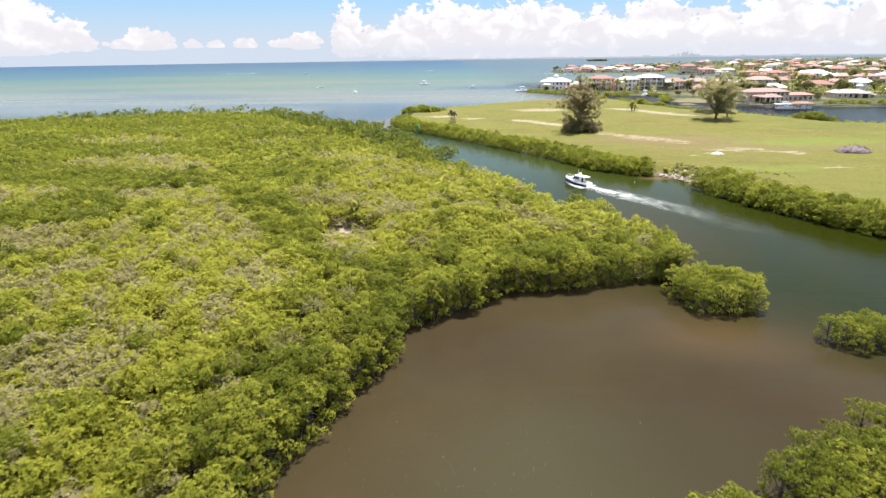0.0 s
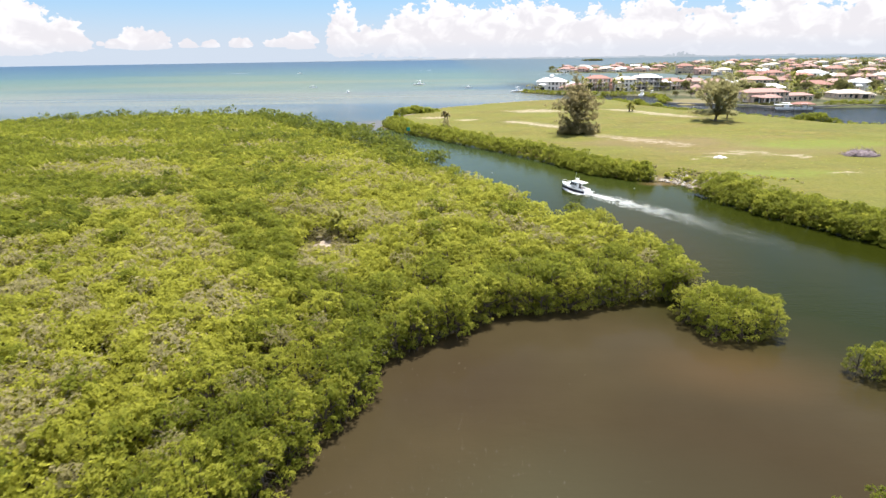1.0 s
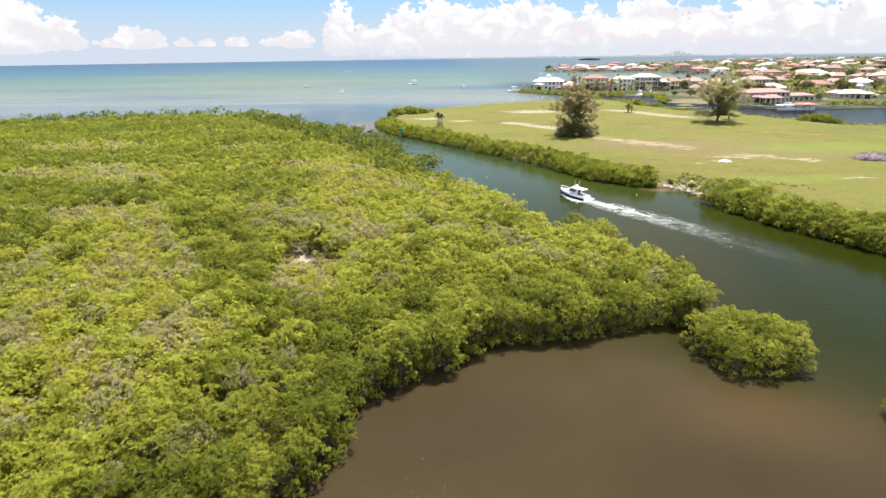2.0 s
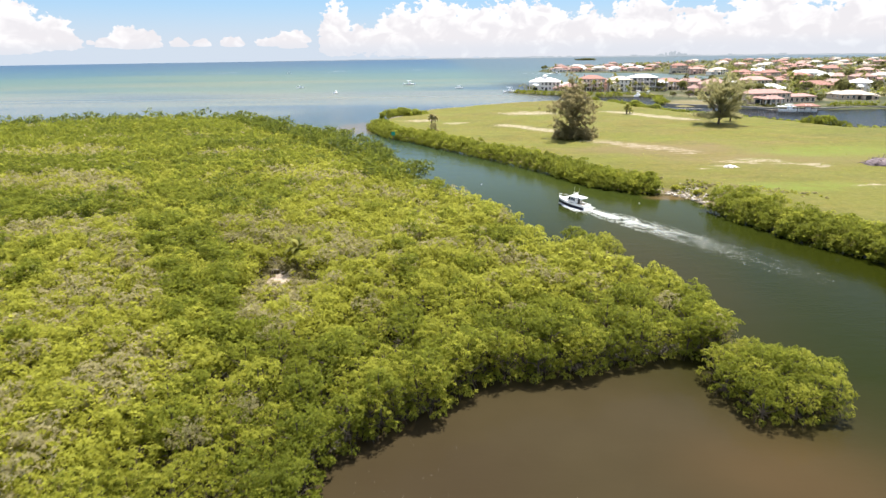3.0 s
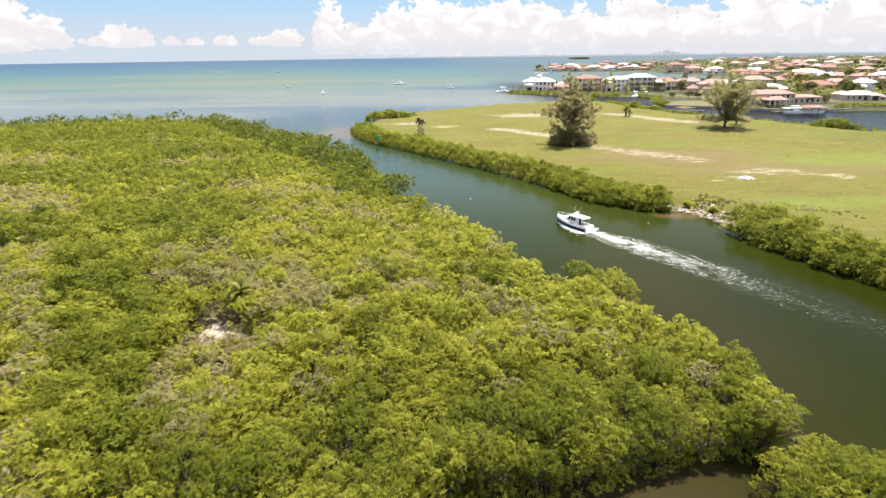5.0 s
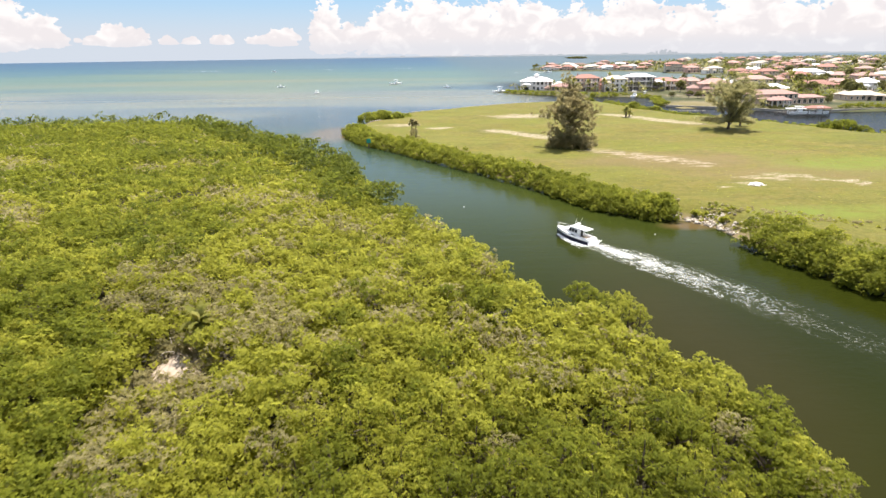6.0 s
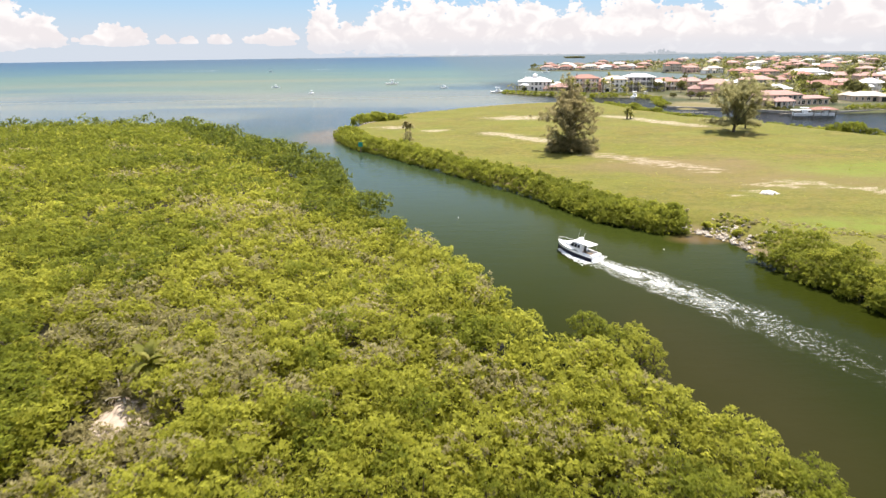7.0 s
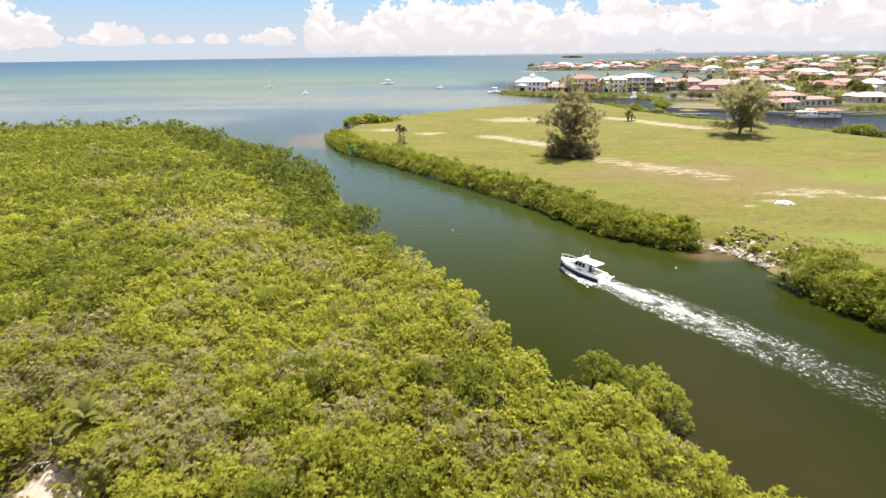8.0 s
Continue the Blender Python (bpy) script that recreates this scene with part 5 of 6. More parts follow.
    prism([(0.4, -1.0, 1.4), (3.0, -0.62, 1.6), (3.0, 0.62, 1.6), (0.4, 1.0, 1.4)], [(0.4, -0.9, 2.1), (2.6, -0.5, 2.0), (2.6, 0.5, 2.0), (0.4, 0.9, 2.1)], GELCOAT, "trunk_cabin")
    prism([(-1.6, -1.15, 1.2), (1.7, -1.0, 1.4), (1.7, 1.0, 1.4), (-1.6, 1.15, 1.2)], [(-1.6, -1.02, 2.68), (0.4, -0.9, 2.68), (0.4, 0.9, 2.68), (-1.6, 1.02, 2.68)], GELCOAT, "wheelhouse")
    prism([(-3.5, -1.15, 2.69), (0.75, -1.02, 2.69), (0.75, 1.02, 2.69), (-3.5, 1.15, 2.69)], [(-3.45, -1.1, 2.83), (0.6, -0.95, 2.85), (0.6, 0.95, 2.85), (-3.45, 1.1, 2.83)], GELCOAT, "hardtop", "white hardtop over the cockpit")
    for s in (-1, 1):
        for x0, x1, slope in ((-1.25, -0.7, 0.0), (-0.58, 0.0, 0.0), (0.12, 0.75, 0.45)):
            b = bmesh.new()
            z0, z1 = 1.84, 2.5
            y0, y1 = s * 1.095, s * 0.985
            vs = [b.verts.new(p) for p in ((x0, y0 + s * 0.02, z0), (x1 + slope * 0.5, y0 - s * 0.02, z0), (x1 - slope * 0.5, y1 - s * 0.02, z1), (x0, y1 + s * 0.02, z1))]
            vs2 = [b.verts.new(v.co + Vector((0, s * 0.02, 0))) for v in vs]
            b.faces.new(vs2)
            b.faces.new(vs[::-1])
            for i in range(4):
                b.faces.new((vs[i], vs[(i + 1) % 4], vs2[(i + 1) % 4], vs2[i]))
            bmesh.ops.recalc_face_normals(b, faces=b.faces)
            part("side_window", b, GLASS, boat, "dark tinted side window")
        tube_bm = bmesh.new()
        tube(tube_bm, (-3.3, s * 1.08, 1.3), (-3.2, s * 1.05, 2.72), 0.035, 0.035, 6)
        part("hardtop_post", tube_bm, STEEL, boat)
    for s in (-0.5, 0.5):
        b = bmesh.new()
        vs = [b.verts.new(p) for p in ((1.44, s - 0.42, 1.8), (1.44, s + 0.42, 1.8), (0.7, s + 0.36, 2.52), (0.7, s - 0.36, 2.52))]
        b.faces.new(vs)
        bmesh.ops.solidify(b, geom=list(b.faces), thickness=-0.05)
        part("windscreen", b, GLASS, boat, "dark raked windscreen pane")
    part("cabin_door", box(bmesh.new(), -1.66, -1.6, -0.35, 0.35, 0.82, 2.45, 0.02), GLASS, boat, "dark glazed cabin door")
    part("bench_seat", box(bmesh.new(), -4.1, -3.6, -0.9, 0.9, 0.8, 1.25, 0.06), GELCOAT, boat, "white padded stern bench")
    b = bmesh.new()
    tube(b, (-0.6, 0, 2.84), (-0.7, 0, 3.4), 0.1, 0.05, 8)
    box(b, -1.0, -0.3, -0.28, 0.28, 3.38, 3.52, 0.05)
    part("radar_mast", b, GELCOAT, boat)
    part("antenna", tube(bmesh.new(), (-0.3, 0.8, 2.8), (-0.9, 0.85, 5.5), 0.025, 0.012, 5), GELCOAT, boat)
    part("antenna", tube(bmesh.new(), (-0.3, -0.8, 2.8), (-0.8, -0.85, 4.5), 0.025, 0.012, 5), GELCOAT, boat)
    b = bmesh.new()
    last = None
    for s in (-1, 1):
        pts = [(x, s * (h - 0.06), z + 0.62) for x, h, z in zip(xs[4:], deck[4:], sheer[4:])]
        bend(b, pts, [0.03] * len(pts), 5)
        for x, h, z in list(zip(xs, deck, sheer))[4:8]:
            tube(b, (x, s * (h - 0.06), z), (x, s * (h - 0.06), z + 0.62), 0.025, 0.025, 5)
    part("bow_rail", b, STEEL, boat, "steel bow rail")
    return boat


BOAT = pose(34.3, 151.3, 0.05, 0, -2.0, 126) @ Matrix.Scale(0.9, 4)
cruiser(BOAT)

# its wake
LINE = [(34.3, 151.4), (40.6, 142.0), (45.6, 133.4), (49.9, 126.2), (53.6, 118.6), (57.4, 110.6), (62.3, 103.3), (68.0, 94.0), (74.0, 84.0)]
HALF = [1.9, 3.8, 4.5, 4.6, 4.4, 4.1, 3.8, 3.4, 3.0]
bm = bmesh.new()
uv = bm.loops.layers.uv.new("UVMap")
cuts, across = 80, 8
fine_line = []
for i in range(cuts + 1):
    t = i / cuts * (len(LINE) - 1)
    q = min(int(t), len(LINE) - 2)
    u = t - q
    fine_line.append((Vector((*LINE[q], 0)).lerp(Vector((*LINE[q + 1], 0)), u), HALF[q] * (1 - u) + HALF[q + 1] * u))
grid = []
for i, (p, h) in enumerate(fine_line):
    d = (fine_line[min(i + 1, cuts)][0] - fine_line[max(i - 1, 0)][0]).normalized()
    side = Vector((-d.y, d.x, 0))
    grid.append([bm.verts.new(p + side * h * (2 * j / across - 1) + Vector((0, 0, 0.03 + 0.12 * (1 - i / cuts) * max(0, noise.noise(Vector((i * 0.5, j * 0.9, 0))))))) for j in range(across + 1)])
for i in range(cuts):
    for j in range(across):
        f = bm.faces.new((grid[i][j], grid[i][j + 1], grid[i + 1][j + 1], grid[i + 1][j]))
        for lp, (a, b) in zip(f.loops, ((i, j), (i, j + 1), (i + 1, j + 1), (i + 1, j))):
            lp[uv].uv = (a / cuts, b / across)
bmesh.ops.recalc_face_normals(bm, faces=bm.faces)
tagged(part("wake", bm, WAKE), "white foaming wake trailing behind the cruiser", "wake", kind="stuff")
# spray along the hull
r = np.random.default_rng(3)
bits = []
for i in range(1100):
    t = r.random()
    s = -1 if i % 2 else 1
    p = BOAT @ Vector((4.0 - 8.4 * t, s * (0.35 + 1.25 * min(1, t * 2.2) + abs(r.normal(0, 0.2 + 0.55 * t))), 0.03 + r.random() * 0.2))
    v = CORE_V * np.array([r.uniform(0.05, 0.22), r.uniform(0.05, 0.2), r.uniform(0.02, 0.06)]) + np.array(p)
    bits.append((v, CORE_F, np.zeros(12, int)))
v, f, _ = gather(bits)
tagged(link("spray", faces_mesh("spray", v, f), FOAM_WHITE), "white spray thrown off the cruiser's hull", "spray", kind="stuff")

# ---- channel marker, buoys, flecks on the cove ----
mark = empty("channel_marker", pose(-12.4, 263.4, 0), "green square channel marker on a timber pile", "marker")
part("pile", tube(bmesh.new(), (0, 0, -0.8), (0, 0, 3.2), 0.17, 0.15, 9), TIMBER, mark)
part("board", box(bmesh.new(), -0.75, 0.75, -0.24, -0.18, 1.9, 3.4, 0.015), SIGN, mark, "green square board")
for x, y in ((49.5, 153.0), (16.0, 176.0), (-47.0, 283.0)):
    b = bmesh.new()
    bmesh.ops.create_uvsphere(b, u_segments=10, v_segments=7, radius=0.13)
    tube(b, (0, 0, 0.1), (0, 0, 0.3), 0.04, 0.03, 6)
    ob = part("buoy", b, GELCOAT)
    ob.matrix_world = pose(x, y, 0.04)
    tagged(ob, "small white float on the channel water", "buoy", "floats in the channel")
r = np.random.default_rng(6)
vs = []
for i in range(900):
    x, y = r.normal(-1, 7.5), r.normal(47, 12)
    if rim_distance(SWAMP, x, y) > -0.8 or x > 26 or y > 77:
        continue
    a, s = r.uniform(0, 3.14), r.uniform(0.022, 0.052)
    c, d = s * math.cos(a), s * math.sin(a)
    vs += [(x - c, y - d, 0.012), (x + d * 0.4, y - c * 0.4, 0.012), (x + c, y + d, 0.02), (x - d * 0.4, y + c * 0.4, 0.012)]
tagged(link("floating_flecks", faces_mesh("floating_flecks", np.array(vs), np.arange(len(vs)).reshape(-1, 4)), FLECK), "pale floating leaves and foam flecks on brown water", "flecks", kind="stuff")


# ---- the waterfront settlement ----
def hip_roof(bm, x0, x1, y0, y1, z, rise, over=0.7):
    x0, x1, y0, y1 = x0 - over, x1 + over, y0 - over, y1 + over
    w, d = x1 - x0, y1 - y0
    inset = min(w, d) / 2 * 0.96
    if w >= d:
        top = [(x0 + inset, (y0 + y1) / 2), (x1 - inset, (y0 + y1) / 2)]
    else:
        top = [((x0 + x1) / 2, y0 + inset), ((x0 + x1) / 2, y1 - inset)]
    low = [bm.verts.new((x, y, z - 0.25)) for x, y in ((x0, y0), (x1, y0), (x1, y1), (x0, y1))]
    eave = [bm.verts.new((x, y, z)) for x, y in ((x0, y0), (x1, y0), (x1, y1), (x0, y1))]
    a, b = [bm.verts.new((x, y, z + rise)) for x, y in top]
    bm.faces.new(low[::-1])
    for i in range(4):
        j = (i + 1) % 4
        bm.faces.new((low[i], low[j], eave[j], eave[i]))
    if w >= d:
        for f in ((eave[0], eave[1], b, a), (eave[1], eave[2], b), (eave[2], eave[3], a, b), (eave[3], eave[0], a)):
            bm.faces.new(f)
    else:
        for f in ((eave[0], eave[1], a), (eave[1], eave[2], b, a), (eave[2], eave[3], b), (eave[3], eave[0], a, b)):
            bm.faces.new(f)
    return bm


def window(parent, x, y, z, w, h, face, split=True):
    """A framed window that stands a little proud of the wall; face is -1 for the water side, 1 for the other, 2 and 3 for the ends."""
    turn = {-1: 0, 1: 180, 2: 90, 3: -90}[face]
    b = bmesh.new()
    t = 0.13
    for x0, x1, z0, z1 in ((-w / 2 - t, w / 2 + t, -h / 2 - t, -h / 2), (-w / 2 - t, w / 2 + t, h / 2, h / 2 + t), (-w / 2 - t, -w / 2, -h / 2, h / 2), (w / 2, w / 2 + t, -h / 2, h / 2)):
        box(b, x0, x1, -0.1, 0.02, z0, z1)
    if split:
        box(b, -0.04, 0.04, -0.08, 0.02, -h / 2, h / 2)
    frame_part = part("window", b, WALLS["white"], parent)
    frame_part.matrix_local = pose(x, y, z, 0, 0, turn)
    part("pane", box(bmesh.new(), -w / 2, w / 2, -0.04, 0.03, -h / 2, h / 2), GLASS, frame_part)


def house(m, w, d, floors, wall, roof, label, seed, rise=2.6, wing=0.0, tower=False, balcony=False, height=3.2, ends=True, group="", gap=2.9):
    """A stucco house: walls, hip roof with eaves, rows of windows, a door, and a wing, a tower or a balcony where it has them."""
    r = random.Random(seed)
    ob = empty("house", m, label, "house", group)
    tall = floors * height
    part("wall", box(bmesh.new(), -w / 2, w / 2, -d / 2, d / 2, -0.6, tall), WALLS[wall], ob)
    part("roof", hip_roof(bmesh.new(), -w / 2, w / 2, -d / 2, d / 2, tall + 0.02, rise), ROOFS[roof], ob)
    # a bay towards the garden with its own hip roof, and a lower range behind
    bw = w * r.uniform(0.24, 0.34)
    bx = r.choice((-1, 1)) * w * 0.3
    bay_top = tall if floors == 1 else tall - height * 0.75
    if not balcony:
        part("bay", box(bmesh.new(), bx - bw / 2, bx + bw / 2, -d / 2 - 2.6, -d / 2 - 0.003, -0.6, bay_top - 0.1), WALLS[wall], ob)
        part("bay_roof", hip_roof(bmesh.new(), bx - bw / 2, bx + bw / 2, -d / 2 - 2.6, -d / 2 + 2.5, bay_top - 0.08, rise * 0.62, 0.5), ROOFS[roof], ob)
        part("bay_opening", box(bmesh.new(), bx - bw * 0.3, bx + bw * 0.3, -d / 2 - 2.66, -d / 2 - 2.58, 0.2, 2.7, 0.03), GLASS, ob, "dark arched garden opening")
    part("rear_wall", box(bmesh.new(), -bx - bw * 0.7, -bx + bw * 0.7, d / 2 + 0.003, d / 2 + 5.5, -0.6, tall * 0.9), WALLS[wall], ob)
    part("rear_roof", hip_roof(bmesh.new(), -bx - bw * 0.7, -bx + bw * 0.7, d / 2 - 3.0, d / 2 + 5.5, tall * 0.9 + 0.02, rise * 0.95), ROOFS[roof], ob)
    part("chimney", box(bmesh.new(), bx - 0.45, bx + 0.45, 0.4, 1.3, tall, tall + rise + 0.5, 0.04), WALLS[wall], ob)
    cols = max(2, int(w / gap))
    for f in range(floors):
        z = f * height + height * 0.52
        for c in range(cols):
            x = -w / 2 + (c + 0.5) * w / cols
            if f == 0 and c == cols // 2 or not balcony and abs(x - bx) < bw / 2 + 1.0 and f * height + 1.0 < bay_top + rise * 0.4:
                continue
            big = r.random() < 0.45
            window(ob, x, -d / 2, z, 1.7 if big else 1.1, 2.1 if big else 1.5, -1, big)
        if ends:
            for c in range(max(1, int(d / 5))):
                y = -d / 2 + (c + 0.5) * d / max(1, int(d / 5))
                window(ob, -w / 2, y, z, 1.1, 1.5, 3)
                window(ob, w / 2, y, z, 1.1, 1.5, 2)
    x = -w / 2 + (cols // 2 + 0.5) * w / cols
    part("door", box(bmesh.new(), x - 0.9, x + 0.9, -d / 2 - 0.07, -d / 2 + 0.02, 0.02, 2.4, 0.03), GLASS, ob, "glazed garden door")
    if wing:
        s = 1 if wing > 0 else -1
        ww = abs(wing)
        x0, x1 = (w / 2, w / 2 + ww) if s > 0 else (-w / 2 - ww, -w / 2)
        part("wing_wall", box(bmesh.new(), x0 + 0.003, x1, -d * 0.42, d * 0.3, -0.6, tall * 0.62), WALLS[wall], ob)
        part("wing_roof", hip_roof(bmesh.new(), x0, x1, -d * 0.42, d * 0.3, tall * 0.62 + 0.02, rise * 0.7), ROOFS[roof], ob)
        for c in range(max(1, int(ww / 3))):
            window(ob, x0 + (c + 0.5) * ww / max(1, int(ww / 3)), -d * 0.42, 1.7, 1.7, 2.1, -1)
    if tower:
        part("tower", box(bmesh.new(), -1.8, 1.8, -1.8, 1.8, tall + rise * 0.5, tall + rise + 1.6), WALLS[wall], ob)
        part("tower_roof", hip_roof(bmesh.new(), -1.8, 1.8, -1.8, 1.8, tall + rise + 1.62, 1.3, 0.4), ROOFS[roof], ob)
    if balcony:
        for f in range(1, floors):
            part("balcony", box(bmesh.new(), -w * 0.42, w * 0.42, -d / 2 - 2.4, -d / 2 - 0.01, f * height - 0.28, f * height), WALLS["white"], ob)
            b = bmesh.new()
            box(b, -w * 0.42, w * 0.42, -d / 2 - 2.4, -d / 2 - 2.3, f * height + 0.95, f * height + 1.05)
            for i in range(int(w * 0.84 / 0.5)):
                x = -w * 0.42 + 0.5 * i + 0.1
                box(b, x, x + 0.06, -d / 2 - 2.38, -d / 2 - 2.32, f * height, f * height + 0.96)
            part("railing", b, WALLS["white"], ob)
        for i in range(5):
            x = -w * 0.41 + i * w * 0.82 / 4
            part("column", tube(bmesh.new(), (x, -d / 2 - 2.1, -0.3), (x, -d / 2 - 2.1, tall - 0.3), 0.28, 0.24, 10), WALLS["white"], ob)
    return ob


Z0 = 1.55
house(pose(102, 566, Z0, 0, 0, -12), 26, 16, 2, "white", "white", "large white two-storey house with pale hip roof and cupola", 1, 3.2, 12, True, height=3.6)
house(pose(137, 541, Z0, 0, 0, -12), 21, 15, 3, "salmon", "red", "tall salmon house with a red tile roof and terraces", 2, 2.8, 0, False, True, height=3.4)
house(pose(159, 536, Z0, 0, 0, -12), 19, 14, 3, "white", "cream", "white waterfront house with a cream hip roof", 3, 2.6, height=3.1)
house(pose(179, 539, Z0, 0, 0, -12), 23, 15, 3, "grey", "white", "dark grey three-storey house with white columns and pale roof", 4, 2.4, 8, False, True, height=3.6)
house(pose(203, 547, Z0, 0, 0, -12), 20, 14, 2, "tan", "red", "tan two-storey house with a terracotta roof", 5, 2.8, 6, False, True, height=3.4)
house(pose(210, 474, Z0, 0, 0, -12), 20, 14, 2, "salmon", "pink", "salmon-pink house with a rose tile roof", 6, 3.4, -7, height=4.0)
house(pose(207, 398, Z0, 0, 0, 4), 27, 12, 2, "tan", "pink", "long tan house with a rose tile roof", 7, 2.2, 17, height=3.0)
house(pose(418, 702, Z0, 0, 0, -15), 30, 18, 2, "white", "white", "big white house with a bright white roof", 8, 3.4, 14, height=3.4)
house(pose(319.6, 529, Z0, 0, 0, -14), 22, 15, 1, "salmon", "red", "low salmon house with an orange-red roof", 9, 3.2, 8, height=3.6)
house(pose(331, 492, Z0, 0, 0, -60), 15, 13, 2, "white", "white", "white gabled house with a plain pale roof", 10, 3.0, height=3.3)
house(pose(275, 417, Z0, 0, 0, -8), 20, 12, 1, "tan", "cream", "low house with a sand-coloured roof", 11, 2.4, 4, height=3.3)
house(pose(448, 690, Z0, 0, 0, -15), 26, 16, 1, "tan", "pink", "low tan house with a wide rose roof", 12, 3.4, 8, height=3.4)
house(pose(432, 633, Z0, 0, 0, -15), 22, 15, 1, "salmon", "red", "low house under a red hip roof", 13, 3.2, height=3.4)
house(pose(262, 492, Z0, 0, 0, -12), 20, 15, 1, "white", "white", "low white house with a white roof", 14, 3.0, height=3.4)
house(pose(285, 560, Z0, 0, 0, -12), 24, 16, 2, "cream", "pink", "cream house with a dusty pink roof", 15, 3.0, height=3.3)
house(pose(258, 565, Z0, 0, 0, -12), 20, 15, 1, "white", "white", "low pale house with a white roof", 16, 3.2, 7, height=3.4)
house(pose(223, 1112, Z0, 0, 0, -14) @ Matrix.Scale(0.78, 4), 24, 16, 2, "white", "pink", "far white house with a pink roof on the spit", 17, 3.0, 8, height=3.6)
house(pose(253, 1099, Z0, 0, 0, -14) @ Matrix.Scale(0.78, 4), 28, 16, 2, "salmon", "red", "far red-roofed house on the spit", 18, 3.6, height=3.6)
house(pose(283, 1085, Z0, 0, 0, -14) @ Matrix.Scale(0.78, 4), 22, 16, 2, "cream", "cream", "far cream house on the spit", 19, 3.0, height=3.6)
house(pose(312, 1075, Z0, 0, 0, -14) @ Matrix.Scale(0.78, 4), 24, 16, 2, "white", "white", "far white house on the spit", 20, 3.0, height=3.6)
house(pose(342, 1066, Z0, 0, 0, -14) @ Matrix.Scale(0.78, 4), 26, 16, 2, "tan", "pink", "far tan house on the spit", 21, 3.4, height=3.6)
house(pose(377, 962, Z0, 0, 0, -16), 24, 18, 3, "cream", "red", "far cream house with a bright red roof", 22, 3.6, 8, height=3.6)

row = ("white", "pink"), ("salmon", "red"), ("cream", "pink"), ("white", "white"), ("tan", "red"), ("white", "cream")
for i in range(11):
    t = i / 10
    x, y = 222 + 150 * t, 1142 - 62 * t
    wall, roof = row[i % 6]
    house(pose(x, y, Z0, 0, 0, -14 + 9 * (i % 3)) @ Matrix.Scale(0.8, 4), 21 + 3 * (i % 3), 15, 1 + i % 2, wall, roof, f"far {wall} house with a {roof} roof behind the spit's shore", 60 + i, 3.4, 7 if i % 2 else 0, ends=False, height=3.8, gap=4.5)
for i, (x, y, wall, roof, fl) in enumerate(((121, 552, "tan", "pink", 1), (150, 562, "salmon", "red", 2), (172, 566, "cream", "pink", 2), (196, 572, "white", "red", 2), (222, 545, "tan", "pink", 2), (226, 512, "cream", "red", 1))):
    house(pose(x, y, Z0, 0, 0, -12 + 5 * (i % 3)), 18 + 2 * (i % 3), 13, fl, wall, roof, f"{wall} house with a {roof} roof among palms", 80 + i, 2.8, 5 if i % 2 else -5, ends=False, height=3.3, gap=3.6)

# the streets behind: alike houses set at different turns
kit = []
for i, (wall, roof, floors, words) in enumerate((("white", "white", 1, "low white house with a white roof"), ("tan", "pink", 1, "low tan house with a rose roof"), ("cream", "red", 2, "cream two-storey house with a red roof"),
                                                 ("salmon", "pink", 2, "salmon two-storey house with a pink roof"), ("white", "cream", 2, "white two-storey house with a sandy roof"), ("tan", "brown", 1, "low tan house with a brown roof"),
                                                 ("white", "red", 1, "low white house with a terracotta roof"))):
    kit.append(house(pose(300 + 36 * i, 600 + 22 * (i % 3), Z0, 0, 0, -12), 19 + 2 * (i % 3), 14, floors, wall, roof, words, 40 + i, 3.0, 6 if i % 2 else -6, ends=False, height=3.3, group="houses of the settlement", gap=4.2))
rr = np.random.default_rng(77)
BUILT = [(102, 566), (213.5, 534), (134, 541), (157, 536), (179, 539), (203, 548), (208, 474), (207, 398), (226, 400), (418, 702), (320, 529), (331, 492), (275, 417), (448, 690), (432, 633), (262, 492), (285, 560), (258, 565),
         (223, 1112), (253, 1099), (283, 1085), (312, 1075), (342, 1066), (377, 962), (121, 552), (150, 562), (172, 566), (196, 572), (222, 545), (226, 512)] + [(222 + 15 * i, 1142 - 6.2 * i) for i in range(11)] + [(300 + 36 * i, 600 + 22 * (i % 3)) for i in range(7)]
tries = 0
while len(BUILT) < 46 + 150 and tries < 6000:
    tries += 1
    y = 385 + 1750 * rr.random() ** 1.4
    x = 150 + (0.98 * y - 100) * rr.random()
    if rim_distance(TOWN, np.array([x]), np.array([y]))[0] < 16 or any((x - a) ** 2 + (y - b) ** 2 < (29 + y * 0.006) ** 2 for a, b in BUILT):
        continue
    if x < 330 and y < 470:
        continue
    if 640 < y + 0.25 * x < 760 and rr.random() < 0.7:
        continue
    BUILT.append((x, y))
    twin = copy_thing(kit[int(rr.integers(7))], pose(x, y, Z0, 0, 0, rr.choice([-12, 78, -40, 20]) + rr.uniform(-6, 6)))

# boathouse, dock and gazebo on the canal
dock = empty("dock", pose(200.5, 349.8, 0, 0, 0, -9), "grey timber boat dock on piles along the canal", "dock")
for i in range(14):
    part("plank", box(bmesh.new(), -13.5 + 1.9 * i, -11.7 + 1.9 * i, 4.5, 6.6, 1.0, 1.12), TIMBER, dock)
for i in range(8):
    for y in (4.6, 6.5):
        part("pile", tube(bmesh.new(), (-13 + 3.6 * i, y, -1.5), (-13 + 3.6 * i, y, 1.6), 0.16, 0.14, 7), TIMBER, dock)
shed = empty("boathouse", pose(204.5, 349.0, 0, 0, 0, -9), "open boathouse with a red tile roof on posts", "boathouse")
part("roof", hip_roof(bmesh.new(), -5.5, 5.5, -2.6, 3.4, 3.7, 1.2, 0.5), ROOFS["red"], shed)
